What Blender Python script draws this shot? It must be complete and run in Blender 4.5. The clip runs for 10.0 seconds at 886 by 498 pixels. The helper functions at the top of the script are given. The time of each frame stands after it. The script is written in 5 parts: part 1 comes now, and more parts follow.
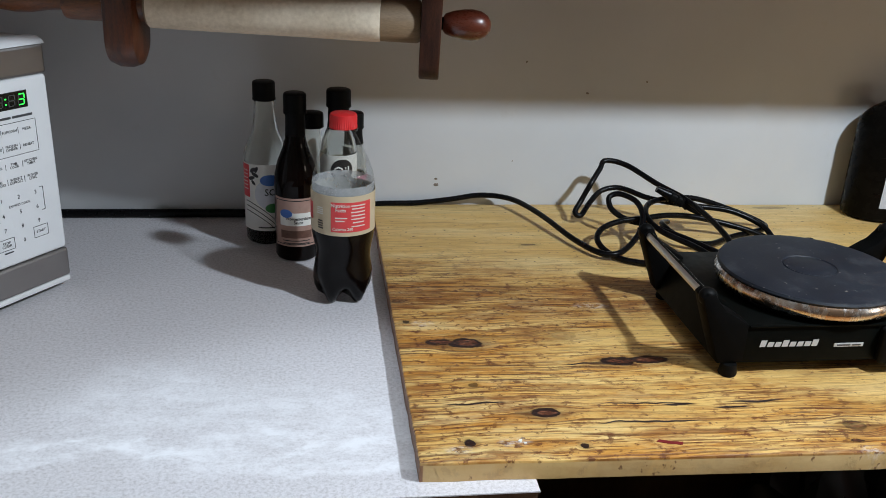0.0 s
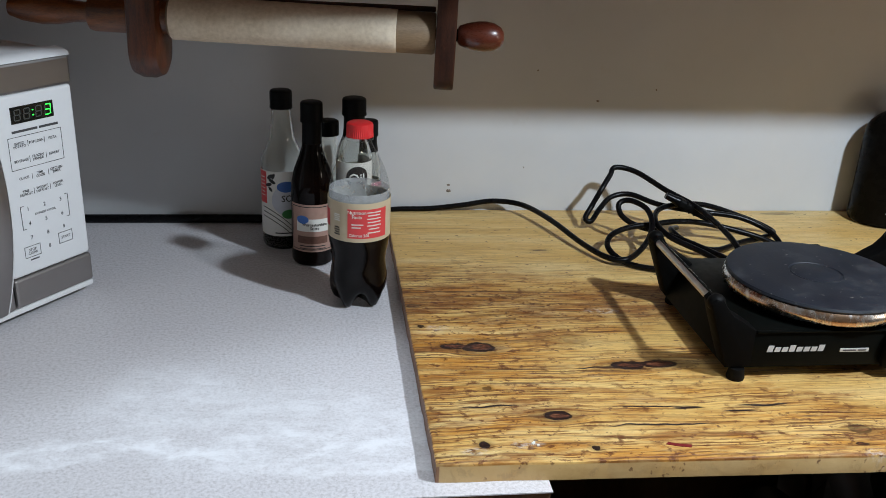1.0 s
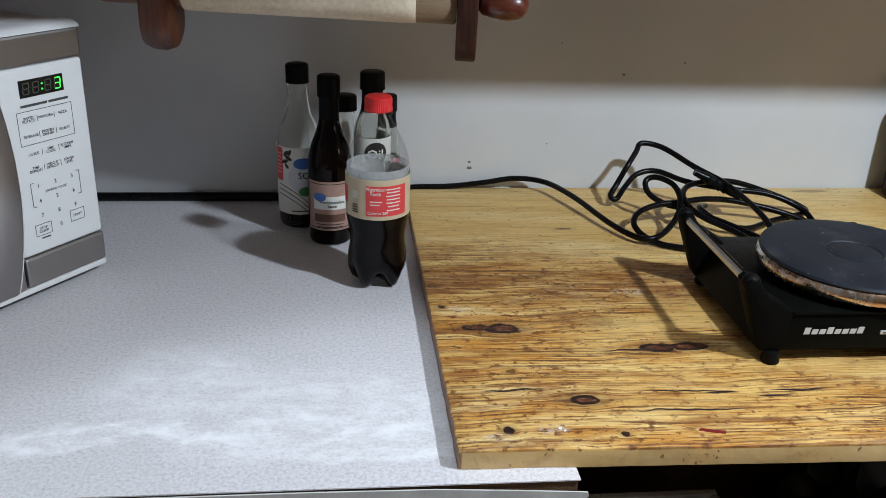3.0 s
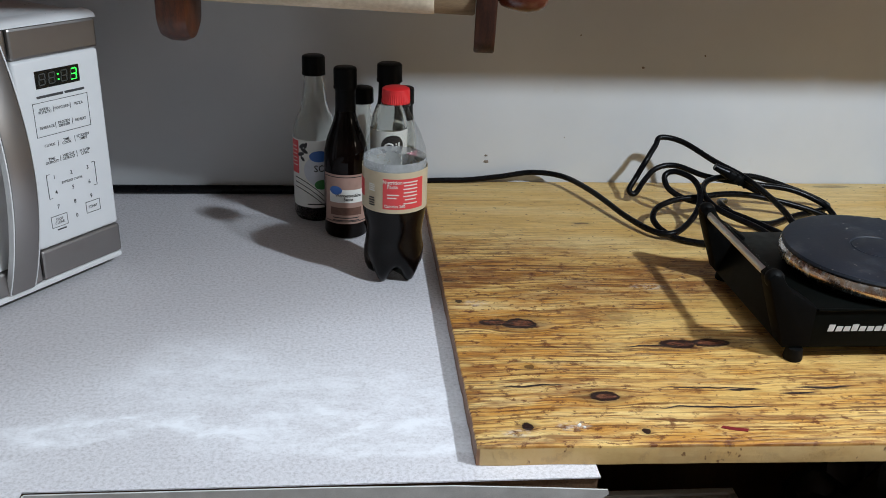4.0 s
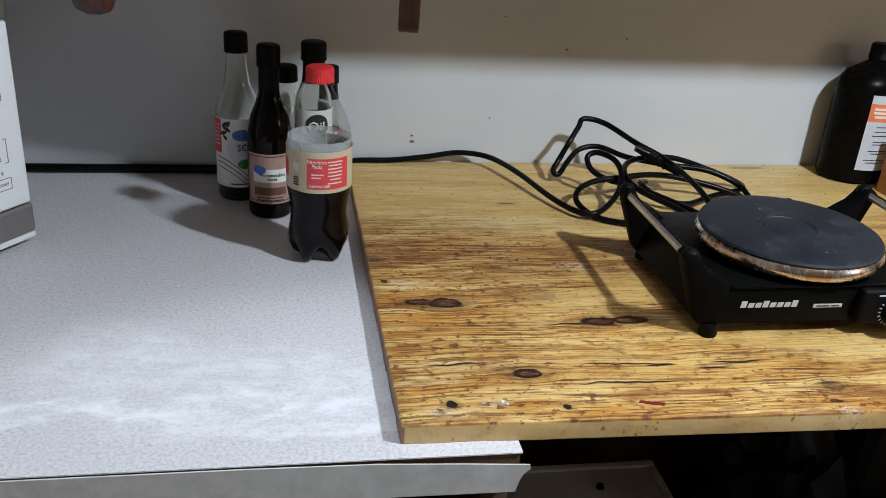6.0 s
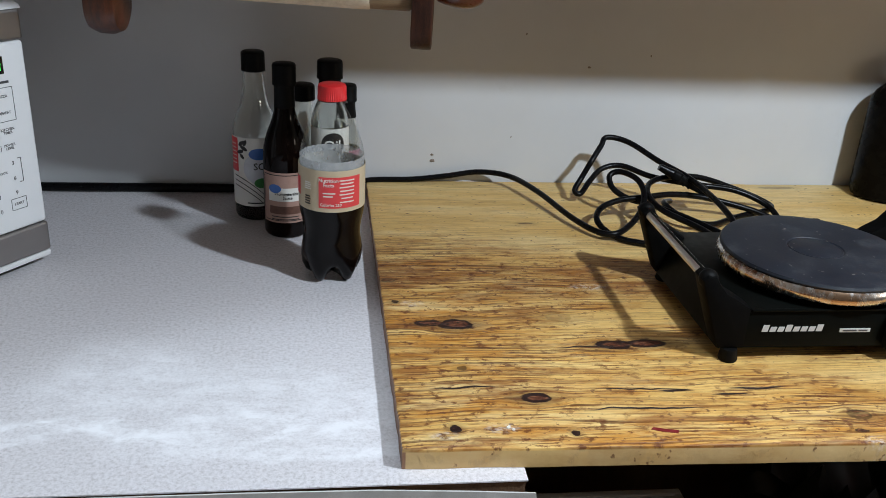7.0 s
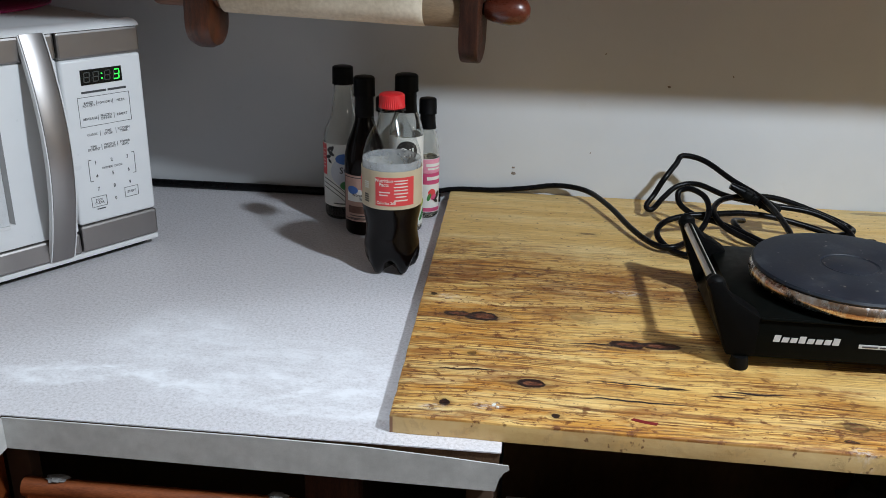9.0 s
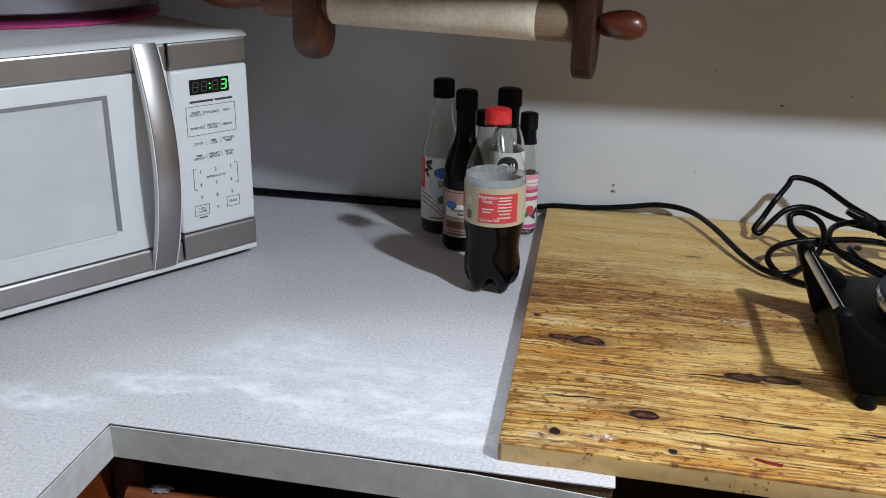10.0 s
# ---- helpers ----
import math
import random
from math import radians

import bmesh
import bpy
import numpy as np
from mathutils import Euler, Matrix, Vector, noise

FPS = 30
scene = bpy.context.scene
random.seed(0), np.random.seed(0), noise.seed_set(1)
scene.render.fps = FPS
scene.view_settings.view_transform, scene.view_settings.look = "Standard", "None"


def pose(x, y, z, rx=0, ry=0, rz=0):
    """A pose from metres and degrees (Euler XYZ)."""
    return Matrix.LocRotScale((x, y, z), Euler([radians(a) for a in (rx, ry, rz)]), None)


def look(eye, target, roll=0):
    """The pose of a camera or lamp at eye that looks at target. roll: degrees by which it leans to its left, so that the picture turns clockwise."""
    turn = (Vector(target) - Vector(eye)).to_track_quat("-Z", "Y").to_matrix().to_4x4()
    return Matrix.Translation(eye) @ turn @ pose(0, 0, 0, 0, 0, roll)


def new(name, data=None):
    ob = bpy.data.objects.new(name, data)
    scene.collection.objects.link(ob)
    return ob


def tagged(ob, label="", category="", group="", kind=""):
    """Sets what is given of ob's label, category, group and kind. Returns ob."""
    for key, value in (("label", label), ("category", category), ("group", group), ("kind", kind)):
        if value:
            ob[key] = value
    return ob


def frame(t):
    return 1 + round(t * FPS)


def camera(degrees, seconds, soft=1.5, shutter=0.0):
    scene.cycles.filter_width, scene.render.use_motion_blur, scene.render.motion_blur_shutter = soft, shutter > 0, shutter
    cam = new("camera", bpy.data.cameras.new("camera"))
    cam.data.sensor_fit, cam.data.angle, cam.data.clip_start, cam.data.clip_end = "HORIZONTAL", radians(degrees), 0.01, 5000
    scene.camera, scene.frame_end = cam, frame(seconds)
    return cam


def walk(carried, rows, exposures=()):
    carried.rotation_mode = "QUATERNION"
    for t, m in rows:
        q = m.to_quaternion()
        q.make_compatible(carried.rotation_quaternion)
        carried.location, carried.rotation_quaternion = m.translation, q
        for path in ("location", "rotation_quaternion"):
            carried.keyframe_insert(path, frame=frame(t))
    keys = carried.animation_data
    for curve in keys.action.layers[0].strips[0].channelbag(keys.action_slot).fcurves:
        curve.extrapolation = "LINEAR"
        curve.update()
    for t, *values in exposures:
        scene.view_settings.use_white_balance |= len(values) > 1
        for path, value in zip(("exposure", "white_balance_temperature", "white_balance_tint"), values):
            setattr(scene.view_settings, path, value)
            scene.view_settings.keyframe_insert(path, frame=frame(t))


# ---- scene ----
cam = camera(53.55, 10.0, soft=0.55)
PATH = [
    (0, (-0.0760, -1.2200, 1.3440), (0.1940, 0.6140, 0.5950), 2.80),
    (0.5, (-0.0830, -1.2310, 1.3510), (0.1610, 0.6210, 0.6360), 0.90),
    (1, (-0.0860, -1.2380, 1.3570), (0.1670, 0.6000, 0.6100), 2.70),
    (1.5, (-0.0820, -1.2130, 1.3480), (0.1960, 0.6080, 0.5690), 2.30),
    (2, (-0.0880, -1.2090, 1.3440), (0.1440, 0.6300, 0.5920), 1.80),
    (2.2, (-0.0860, -1.2130, 1.3420), (0.1350, 0.6090, 0.5470), 2.20),
    (3.3, (-0.0860, -1.2070, 1.3420), (0.1170, 0.6220, 0.5570), 2.20),
    (3.5, (-0.0870, -1.2060, 1.3400), (0.0850, 0.6260, 0.5570), 2.10),
    (4, (-0.0900, -1.2000, 1.3360), (0.0940, 0.6240, 0.5370), 2.20),
    (4.5, (-0.0790, -1.2050, 1.3390), (0.2740, 0.5940, 0.5390), 3.80),
    (5, (-0.0850, -1.2020, 1.3350), (0.2350, 0.5940, 0.5150), 3.30),
    (5.5, (-0.0870, -1.2090, 1.3370), (0.2500, 0.5790, 0.5070), 4.10),
    (5.7, (-0.0875, -1.2079, 1.3403), (0.2595, 0.5754, 0.5054), 4.24),
    (6.8, (-0.0685, -1.1891, 1.3237), (0.2465, 0.6126, 0.5156), 3.16),
    (7, (-0.0550, -1.1910, 1.3300), (0.1990, 0.6270, 0.5370), 3.20),
    (7.2, (-0.0228, -1.1978, 1.3388), (0.1082, 0.6432, 0.5714), 1.32),
    (7.5, (0.0250, -1.2120, 1.3350), (0.0300, 0.6290, 0.5540), 3.00),
    (7.8, (0.0612, -1.2368, 1.3248), (-0.0464, 0.6012, 0.5426), 2.84),
    (8, (0.0810, -1.2420, 1.3200), (-0.0200, 0.5860, 0.5150), 2.30),
    (8.2, (0.0838, -1.2546, 1.3266), (-0.0234, 0.5924, 0.5644), 2.72),
    (8.5, (0.0950, -1.2710, 1.3220), (-0.1120, 0.5690, 0.5640), 2.40),
    (8.7, (0.0982, -1.2726, 1.3250), (-0.0502, 0.5674, 0.5562), 3.28),
    (9, (0.1000, -1.2730, 1.3280), (-0.0670, 0.5780, 0.5880), 1.40),
    (9.2, (0.0888, -1.2796, 1.3292), (-0.1284, 0.5674, 0.5928), 1.92),
    (9.5, (0.0780, -1.2610, 1.3330), (-0.1880, 0.5710, 0.5760), 0.70),
    (9.7, (0.0632, -1.2550, 1.3320), (-0.2562, 0.5790, 0.6006), 0.34),
    (10, (0.0580, -1.2540, 1.3290), (-0.2640, 0.5820, 0.6040), 1.40),
]
walk(cam, [(t, look(eye, target, roll)) for t, eye, target, roll in PATH])

# ---------------------------------------------------------------- light
world = bpy.data.worlds.new("room")
world.use_nodes = True
world.node_tree.nodes["Background"].inputs[0].default_value = (1.0, 0.9, 0.78, 1)
world.node_tree.nodes["Background"].inputs[1].default_value = 0.034
scene.world = world


def lamp(name, kind, at, energy, colour, size, target=None):
    data = bpy.data.lights.new(name, kind)
    data.energy, data.color, data.shadow_soft_size = energy, colour, size
    ob = new(name, data)
    ob.matrix_world = look(at, target) if target else Matrix.Translation(at)
    return ob


# the bare bulb over the hot plate, just in front of the wall cabinet
lamp("bulb_over_hot_plate", "POINT", (0.74, -0.95, 1.852), 57.5, (0.765, 0.878, 0.99), 0.030)
# an added warm fill for the upper wall, at the height of the wall cabinets
lamp("warm_side_fill", "POINT", (2.1, -1.5, 1.5), 7.6, (1.0, 0.89, 0.75), 0.15)
# an added spot, no known fixture, whose soft-edged beam brightens the counter's front
spot = lamp("counter_front_spot", "SPOT", (0.0, -0.98, 2.2), 27.5, (0.75, 0.885, 1.0), 0.05, (-0.02, -0.92, 0.9))
spot.data.spot_size, spot.data.spot_blend = radians(49), 0.32


# ---------------------------------------------------------------- materials
def mat(name):
    m = bpy.data.materials.new(name)
    m.use_nodes = True
    t = m.node_tree
    return m, t, t.nodes["Principled BSDF"]


def nd(t, kind, **values):
    n = t.nodes.new("ShaderNode" + kind)
    for key, v in values.items():
        n.inputs[key.replace("_", " ")].default_value = v
    return n


def wire(t, a, b):
    t.links.new(a, b)


def op(t, how, a, b=None, clamp=False):
    n = t.nodes.new("ShaderNodeMath")
    n.operation, n.use_clamp = how, clamp
    for i, v in enumerate((a, b)):
        if v is None:
            continue
        if isinstance(v, (int, float)):
            n.inputs[i].default_value = v
        else:
            wire(t, v, n.inputs[i])
    return n.outputs[0]


def ramp(t, fac, stops):
    n = t.nodes.new("ShaderNodeValToRGB")
    e = n.color_ramp.elements
    while len(e) < len(stops):
        e.new(0.5)
    for el, (p, c) in zip(e, stops):
        el.position, el.color = p, (*c, 1) if len(c) == 3 else c
    wire(t, fac, n.inputs[0])
    return n.outputs[0]


def blend(t, fac, a, b, how="MIX"):
    n = t.nodes.new("ShaderNodeMix")
    n.data_type, n.blend_type = "RGBA", how
    for v, socket in ((fac, n.inputs[0]), (a, n.inputs[6]), (b, n.inputs[7])):
        if isinstance(v, (int, float)):
            socket.default_value = v
        elif isinstance(v, tuple):
            socket.default_value = (*v, 1)
        else:
            wire(t, v, socket)
    return n.outputs[2]


def coords(t, scale=(1, 1, 1), which="Object"):
    c = t.nodes.new("ShaderNodeTexCoord")
    m = nd(t, "Mapping", Scale=scale)
    wire(t, c.outputs[which], m.inputs[0])
    return m.outputs[0]


def grain(t, vec, scale, detail=4.0, rough=0.55, distortion=0.0):
    n = nd(t, "TexNoise", Scale=scale, Detail=detail, Roughness=rough, Distortion=distortion)
    wire(t, vec, n.inputs[0])
    return n.outputs[0]


def relief(t, bsdf, height, strength, distance=0.001):
    b = nd(t, "Bump", Strength=strength, Distance=distance)
    wire(t, height, b.inputs["Height"])
    wire(t, b.outputs[0], bsdf.inputs["Normal"])


def surface(name, dark, light, scale=30.0, stretch=(1, 1, 1), rough=0.5, metal=0.0, bump=0.15, coat=0.0, spread=0.2, spec=0.5, vary=0.25):
    """A material that varies between two colours at two scales, with a matching fine relief."""
    m, t, b = mat(name)
    v = coords(t, stretch)
    big, fine = grain(t, v, scale * 0.25), grain(t, v, scale * 4)
    mixed = op(t, "ADD", op(t, "MULTIPLY", big, 0.65), op(t, "MULTIPLY", fine, 0.35))
    wire(t, ramp(t, mixed, [(0.5 - spread, dark), (0.5 + spread, light)]), b.inputs["Base Color"])
    wire(t, op(t, "ADD", op(t, "MULTIPLY", fine, vary), rough - vary / 2), b.inputs["Roughness"])
    b.inputs["Metallic"].default_value = metal
    b.inputs["Coat Weight"].default_value = coat
    b.inputs["Specular IOR Level"].default_value = spec
    if bump:
        relief(t, b, fine, bump)
    return m


def clear(name, tint, gloss=0.04):
    """Thin clear wall: light goes straight through, with a mirror sheen at the edges."""
    m, t, b = mat(name)
    t.nodes.remove(b)
    see, shine = nd(t, "BsdfTransparent", Color=(*tint, 1)), nd(t, "BsdfGlossy", Roughness=gloss)
    rim, mix = nd(t, "LayerWeight", Blend=0.5), t.nodes.new("ShaderNodeMixShader")
    wire(t, op(t, "ADD", op(t, "MULTIPLY", op(t, "POWER", rim.outputs["Facing"], 3.0), 0.40), 0.018), mix.inputs[0])
    wire(t, see.outputs[0], mix.inputs[1])
    wire(t, shine.outputs[0], mix.inputs[2])
    wire(t, mix.outputs[0], t.nodes["Material Output"].inputs[0])
    return m


def solid_glass(name, tint, rough):
    m, t, b = mat(name)
    b.inputs["Base Color"].default_value = (*tint, 1)
    b.inputs["Transmission Weight"].default_value, b.inputs["IOR"].default_value = 1.0, 1.48
    wire(t, op(t, "ADD", op(t, "MULTIPLY", grain(t, coords(t), 30.0, 3), 0.02), rough), b.inputs["Roughness"])
    return m


def misted(name, share):
    """Clear plastic with fine drops on it, which scatter a share of the light."""
    m, t, b = mat(name)
    see, mix = nd(t, "BsdfTransparent", Color=(0.97, 0.97, 0.97, 1)), t.nodes.new("ShaderNodeMixShader")
    drops = ramp(t, grain(t, coords(t), 90.0, 4, 0.6), [(0.25, (share * 0.8,) * 3), (0.75, (share * 1.25,) * 3)])
    b.inputs["Base Color"].default_value, b.inputs["Roughness"].default_value = (0.86, 0.87, 0.88, 1), 0.5
    wire(t, drops, mix.inputs[0])
    wire(t, see.outputs[0], mix.inputs[1])
    wire(t, b.outputs[0], mix.inputs[2])
    wire(t, mix.outputs[0], t.nodes["Material Output"].inputs[0])
    return m


def glow(name, colour, strength):
    m, t, b = mat(name)
    b.inputs["Base Color"].default_value = (0.02, 0.05, 0.02, 1)
    b.inputs["Emission Color"].default_value = (*colour, 1)
    b.inputs["Emission Strength"].default_value = strength
    return m


# knots of the pine board: x, y, half length, half width, depth of colour
KNOTS = (
    (0.043, -0.431, 0.018, 0.0060, 0.85), (0.067, -0.434, 0.0190, 0.0115, 0.95), (0.120, -0.567, 0.015, 0.0085, 0.95),
    (0.010, -0.383, 0.004, 0.0035, 0.9), (0.044, -0.609, 0.0055, 0.005, 1.0), (0.216, -0.478, 0.020, 0.0088, 1.0),
    (0.247, -0.4765, 0.022, 0.0078, 1.0), (0.141, -0.619, 0.0038, 0.0042, 0.9), (0.006, -0.333, 0.008, 0.0045, 0.6),
    (0.194, -0.165, 0.011, 0.0028, 0.7), (0.062, -0.517, 0.005, 0.004, 0.7), (0.396, -0.603, 0.012, 0.008, 0.65),
    (0.385, -0.626, 0.008, 0.0025, 0.9), (0.174, -0.421, 0.015, 0.010, 0.3), (0.606, -0.018, 0.030, 0.006, 0.5),
)
# cracks and dark streaks along the grain: x, y, half length, half width
CRACKS = ((0.212, -0.586, 0.040, 0.0011), (0.212, -0.556, 0.030, 0.0009), (0.060, -0.548, 0.022, 0.0012), (0.324, -0.5585, 0.020, 0.0014), (0.296, -0.568, 0.013, 0.0012), (0.185, -0.482, 0.022, 0.0010), (0.248, -0.559, 0.012, 0.0016))


# smears of old paint: x, y, half length, half width
SMEARS = ((0.028, -0.388, 0.014, 0.009), (0.226, -0.352, 0.026, 0.010), (0.082, -0.610, 0.018, 0.008), (0.036, -0.618, 0.016, 0.007), (0.392, -0.640, 0.012, 0.006))


def spot_mask(t, x, y, cx, cy, rx, ry, edge):
    dx, dy = op(t, "DIVIDE", op(t, "SUBTRACT", x, cx), rx), op(t, "DIVIDE", op(t, "SUBTRACT", y, cy), ry)
    far = op(t, "SQRT", op(t, "ADD", op(t, "MULTIPLY", dx, dx), op(t, "MULTIPLY", dy, dy)))
    return op(t, "DIVIDE", op(t, "SUBTRACT", 1.0 + edge, far), edge, clamp=True)


# round marks left by pots and drips: x, y, radius
RINGS = ((0.078, -0.452, 0.005), (0.116, -0.470, 0.006), (0.104, -0.512, 0.006), (0.123, -0.505, 0.004), (0.150, -0.575, 0.004), (0.060, -0.628, 0.006), (0.086, -0.415, 0.005), (0.030, -0.470, 0.005), (0.300, -0.618, 0.005), (0.160, -0.520, 0.007))


def board_pine():
    m, t, b = mat("pine_board")
    raw = coords(t)
    sep = t.nodes.new("ShaderNodeSeparateXYZ")
    wire(t, raw, sep.inputs[0])
    X, Y = sep.outputs[0], sep.outputs[1]
    jag = grain(t, coords(t, (70, 130, 60)), 1.0, 4, 0.65)
    x = op(t, "ADD", X, op(t, "MULTIPLY", op(t, "SUBTRACT", grain(t, coords(t, (60, 60, 60)), 1.0, 3), 0.5), 0.012))
    y = op(t, "ADD", Y, op(t, "MULTIPLY", op(t, "SUBTRACT", jag, 0.5), 0.008))
    # grain lines bow round the knots
    pull = 0.0
    for cx, cy, rx, ry, depth in KNOTS:
        near = spot_mask(t, X, Y, cx, cy, rx * 0.6, ry * 0.6, 3.0)
        pull = op(t, "ADD", pull, op(t, "MULTIPLY", op(t, "MULTIPLY", near, op(t, "SUBTRACT", Y, cy)), -0.7))
    sway = op(t, "MULTIPLY", op(t, "SUBTRACT", grain(t, coords(t, (5, 9, 5)), 1.0, 3), 0.5), 0.020)
    line = op(t, "ADD", op(t, "ADD", Y, sway), op(t, "ADD", pull, op(t, "MULTIPLY", op(t, "SUBTRACT", jag, 0.5), 0.0016)))

    def space(fx, fl, fz=0.0):
        v = t.nodes.new("ShaderNodeCombineXYZ")
        wire(t, op(t, "MULTIPLY", x, fx), v.inputs[0])
        wire(t, op(t, "MULTIPLY", line, fl), v.inputs[1])
        if fz:
            wire(t, op(t, "MULTIPLY", sep.outputs[2], fz), v.inputs[2])
        return v.outputs[0]

    def rings(step, width, fx, low, high):
        """Thin dark growth lines, each with its own strength and its own breaks."""
        u = op(t, "ADD", op(t, "DIVIDE", line, step), op(t, "MULTIPLY", grain(t, space(1.5, 22.0), 1.0, 2), 3.0))
        v = t.nodes.new("ShaderNodeCombineXYZ")
        wire(t, op(t, "MULTIPLY", x, fx), v.inputs[0])
        wire(t, op(t, "MULTIPLY", op(t, "FLOOR", u), 7.31), v.inputs[1])
        power = ramp(t, grain(t, v.outputs[0], 1.0, 3, 0.6), [(low, (0, 0, 0)), (high, (1, 1, 1))])
        off = op(t, "MULTIPLY", op(t, "ABSOLUTE", op(t, "SUBTRACT", op(t, "FRACT", u), 0.5)), 2.0)
        thin = op(t, "DIVIDE", op(t, "SUBTRACT", op(t, "ADD", op(t, "MULTIPLY", power, width), 0.02), off), 0.16, clamp=True)
        return op(t, "MULTIPLY", thin, power)

    bands = grain(t, space(2.2, 17.0), 1.0, 3, 0.6)
    blotch = grain(t, space(13.0, 62.0, 20.0), 1.0, 5, 0.7)
    fine = grain(t, coords(t, (40, 700, 200)), 1.0, 2)
    silk = grain(t, space(9.0, 420.0, 60.0), 1.0, 2)
    base = ramp(t, bands, [(0.30, (0.63, 0.385, 0.112)), (0.48, (0.775, 0.510, 0.172)), (0.70, (0.84, 0.640, 0.290))])
    base = blend(t, op(t, "MULTIPLY", ramp(t, silk, [(0.42, (1, 1, 1)), (0.6, (0, 0, 0))]), 0.22), base, (0.40, 0.22, 0.06))
    # how much each stretch has been used and stained
    back = op(t, "DIVIDE", op(t, "SUBTRACT", -0.17, Y), 0.14, clamp=True)
    left = op(t, "DIVIDE", op(t, "SUBTRACT", 0.22, X), 0.14, clamp=True)
    front = op(t, "DIVIDE", op(t, "SUBTRACT", -0.593, Y), 0.012, clamp=True)
    belt = spot_mask(t, x, y, 0.20, -0.330, 0.30, 0.026, 1.5)
    some = ramp(t, grain(t, coords(t, (6, 14, 5)), 1.3, 4, 0.65), [(0.42, (0.15, 0.15, 0.15)), (0.56, (1, 1, 1))])
    used = op(t, "ADD", op(t, "MULTIPLY", back, op(t, "MAXIMUM", op(t, "MAXIMUM", left, op(t, "MULTIPLY", front, 0.9)), op(t, "MAXIMUM", belt, op(t, "MULTIPLY", some, 0.75)))), 0.14, clamp=True)
    # amber soaked patches, then brown growth lines, then brown stains
    amber = ramp(t, grain(t, space(8.0, 46.0), 1.0, 6, 0.72), [(0.40, (0, 0, 0)), (0.58, (1, 1, 1))])
    col = blend(t, op(t, "MULTIPLY", op(t, "MULTIPLY", amber, used), 0.82), base, (0.48, 0.185, 0.016))
    tan = ramp(t, blotch, [(0.49, (0, 0, 0)), (0.62, (1, 1, 1))])
    col = blend(t, op(t, "MULTIPLY", op(t, "MULTIPLY", tan, used), 0.74), col, (0.23, 0.075, 0.014))
    col = blend(t, op(t, "MULTIPLY", op(t, "MULTIPLY", belt, amber), 0.4), col, (0.20, 0.062, 0.012))
    soft = rings(0.0080, 0.75, 5.0, 0.36, 0.66)
    col = blend(t, op(t, "MULTIPLY", op(t, "MULTIPLY", soft, used), 0.5), col, (0.20, 0.060, 0.010))
    # the dark lines gather in stretches and fade between them
    gather = ramp(t, grain(t, coords(t, (9, 15, 5)), 1.0, 4, 0.6), [(0.42, (0, 0, 0)), (0.60, (1, 1, 1))])
    lines = op(t, "MAXIMUM", rings(0.0052, 0.50, 12.0, 0.40, 0.60), rings(0.0113, 0.26, 8.0, 0.38, 0.58))
    col = blend(t, op(t, "MULTIPLY", op(t, "MULTIPLY", lines, op(t, "ADD", used, 0.06, clamp=True)), op(t, "ADD", op(t, "MULTIPLY", gather, 0.5), 0.45)), col, (0.085, 0.027, 0.007))
    dashes = rings(0.0036, 0.55, 22.0, 0.46, 0.60)
    col = blend(t, op(t, "MULTIPLY", op(t, "MULTIPLY", dashes, op(t, "ADD", used, 0.10, clamp=True)), 0.8), col, (0.17, 0.055, 0.010))
    worn = ramp(t, grain(t, space(9.0, 34.0), 1.0, 5, 0.7), [(0.54, (0, 0, 0)), (0.66, (1, 1, 1))])
    col = blend(t, op(t, "MULTIPLY", worn, 0.38), col, (0.79, 0.585, 0.27))
    mottle = op(t, "MULTIPLY", ramp(t, grain(t, coords(t, (75, 110, 60)), 1.0, 4, 0.7), [(0.55, (0, 0, 0)), (0.63, (1, 1, 1))]), used)
    col = blend(t, op(t, "MULTIPLY", mottle, 0.85), col, (0.115, 0.030, 0.009))
    sawn = op(t, "DIVIDE", op(t, "SUBTRACT", 0.0166, sep.outputs[2]), 0.001, clamp=True)
    col = blend(t, op(t, "MULTIPLY", sawn, 0.8), col, ramp(t, blotch, [(0.3, (0.44, 0.265, 0.10)), (0.7, (0.68, 0.48, 0.225))]))
    flank = op(t, "ADD", op(t, "MULTIPLY", Y, -0.011), -0.0038)
    grime = op(t, "MULTIPLY", op(t, "DIVIDE", op(t, "SUBTRACT", flank, X), 0.001, clamp=True), sawn)
    col = blend(t, op(t, "MULTIPLY", grime, 0.85), col, (0.20, 0.085, 0.055))
    # knots: a black rim round a cracked red-brown heart
    dark, heart = 0.0, 0.0
    for cx, cy, rx, ry, depth in KNOTS:
        halo = op(t, "MULTIPLY", spot_mask(t, x, y, cx, cy, rx * 1.05, ry * 1.1, 1.0), depth * 0.36)
        core = op(t, "MULTIPLY", spot_mask(t, x, y, cx, cy, rx * 0.86, ry * 0.88, 0.22), depth)
        dark = op(t, "MAXIMUM", dark, op(t, "MAXIMUM", halo, core))
        if rx > 0.007:
            heart = op(t, "MAXIMUM", heart, spot_mask(t, x, y, cx + rx * 0.08, cy + ry * 0.05, rx * 0.5, ry * 0.42, 0.35))
    flesh = ramp(t, grain(t, coords(t, (110, 300, 60)), 1.0, 4, 0.7), [(0.40, (0.016, 0.006, 0.004)), (0.52, (0.120, 0.034, 0.014)), (0.68, (0.25, 0.115, 0.055))])
    knot = blend(t, heart, (0.018, 0.006, 0.004), flesh)
    col = blend(t, op(t, "MULTIPLY", dark, op(t, "ADD", op(t, "MULTIPLY", blotch, 0.5), 0.85), clamp=True), col, knot)
    ring = 0.0
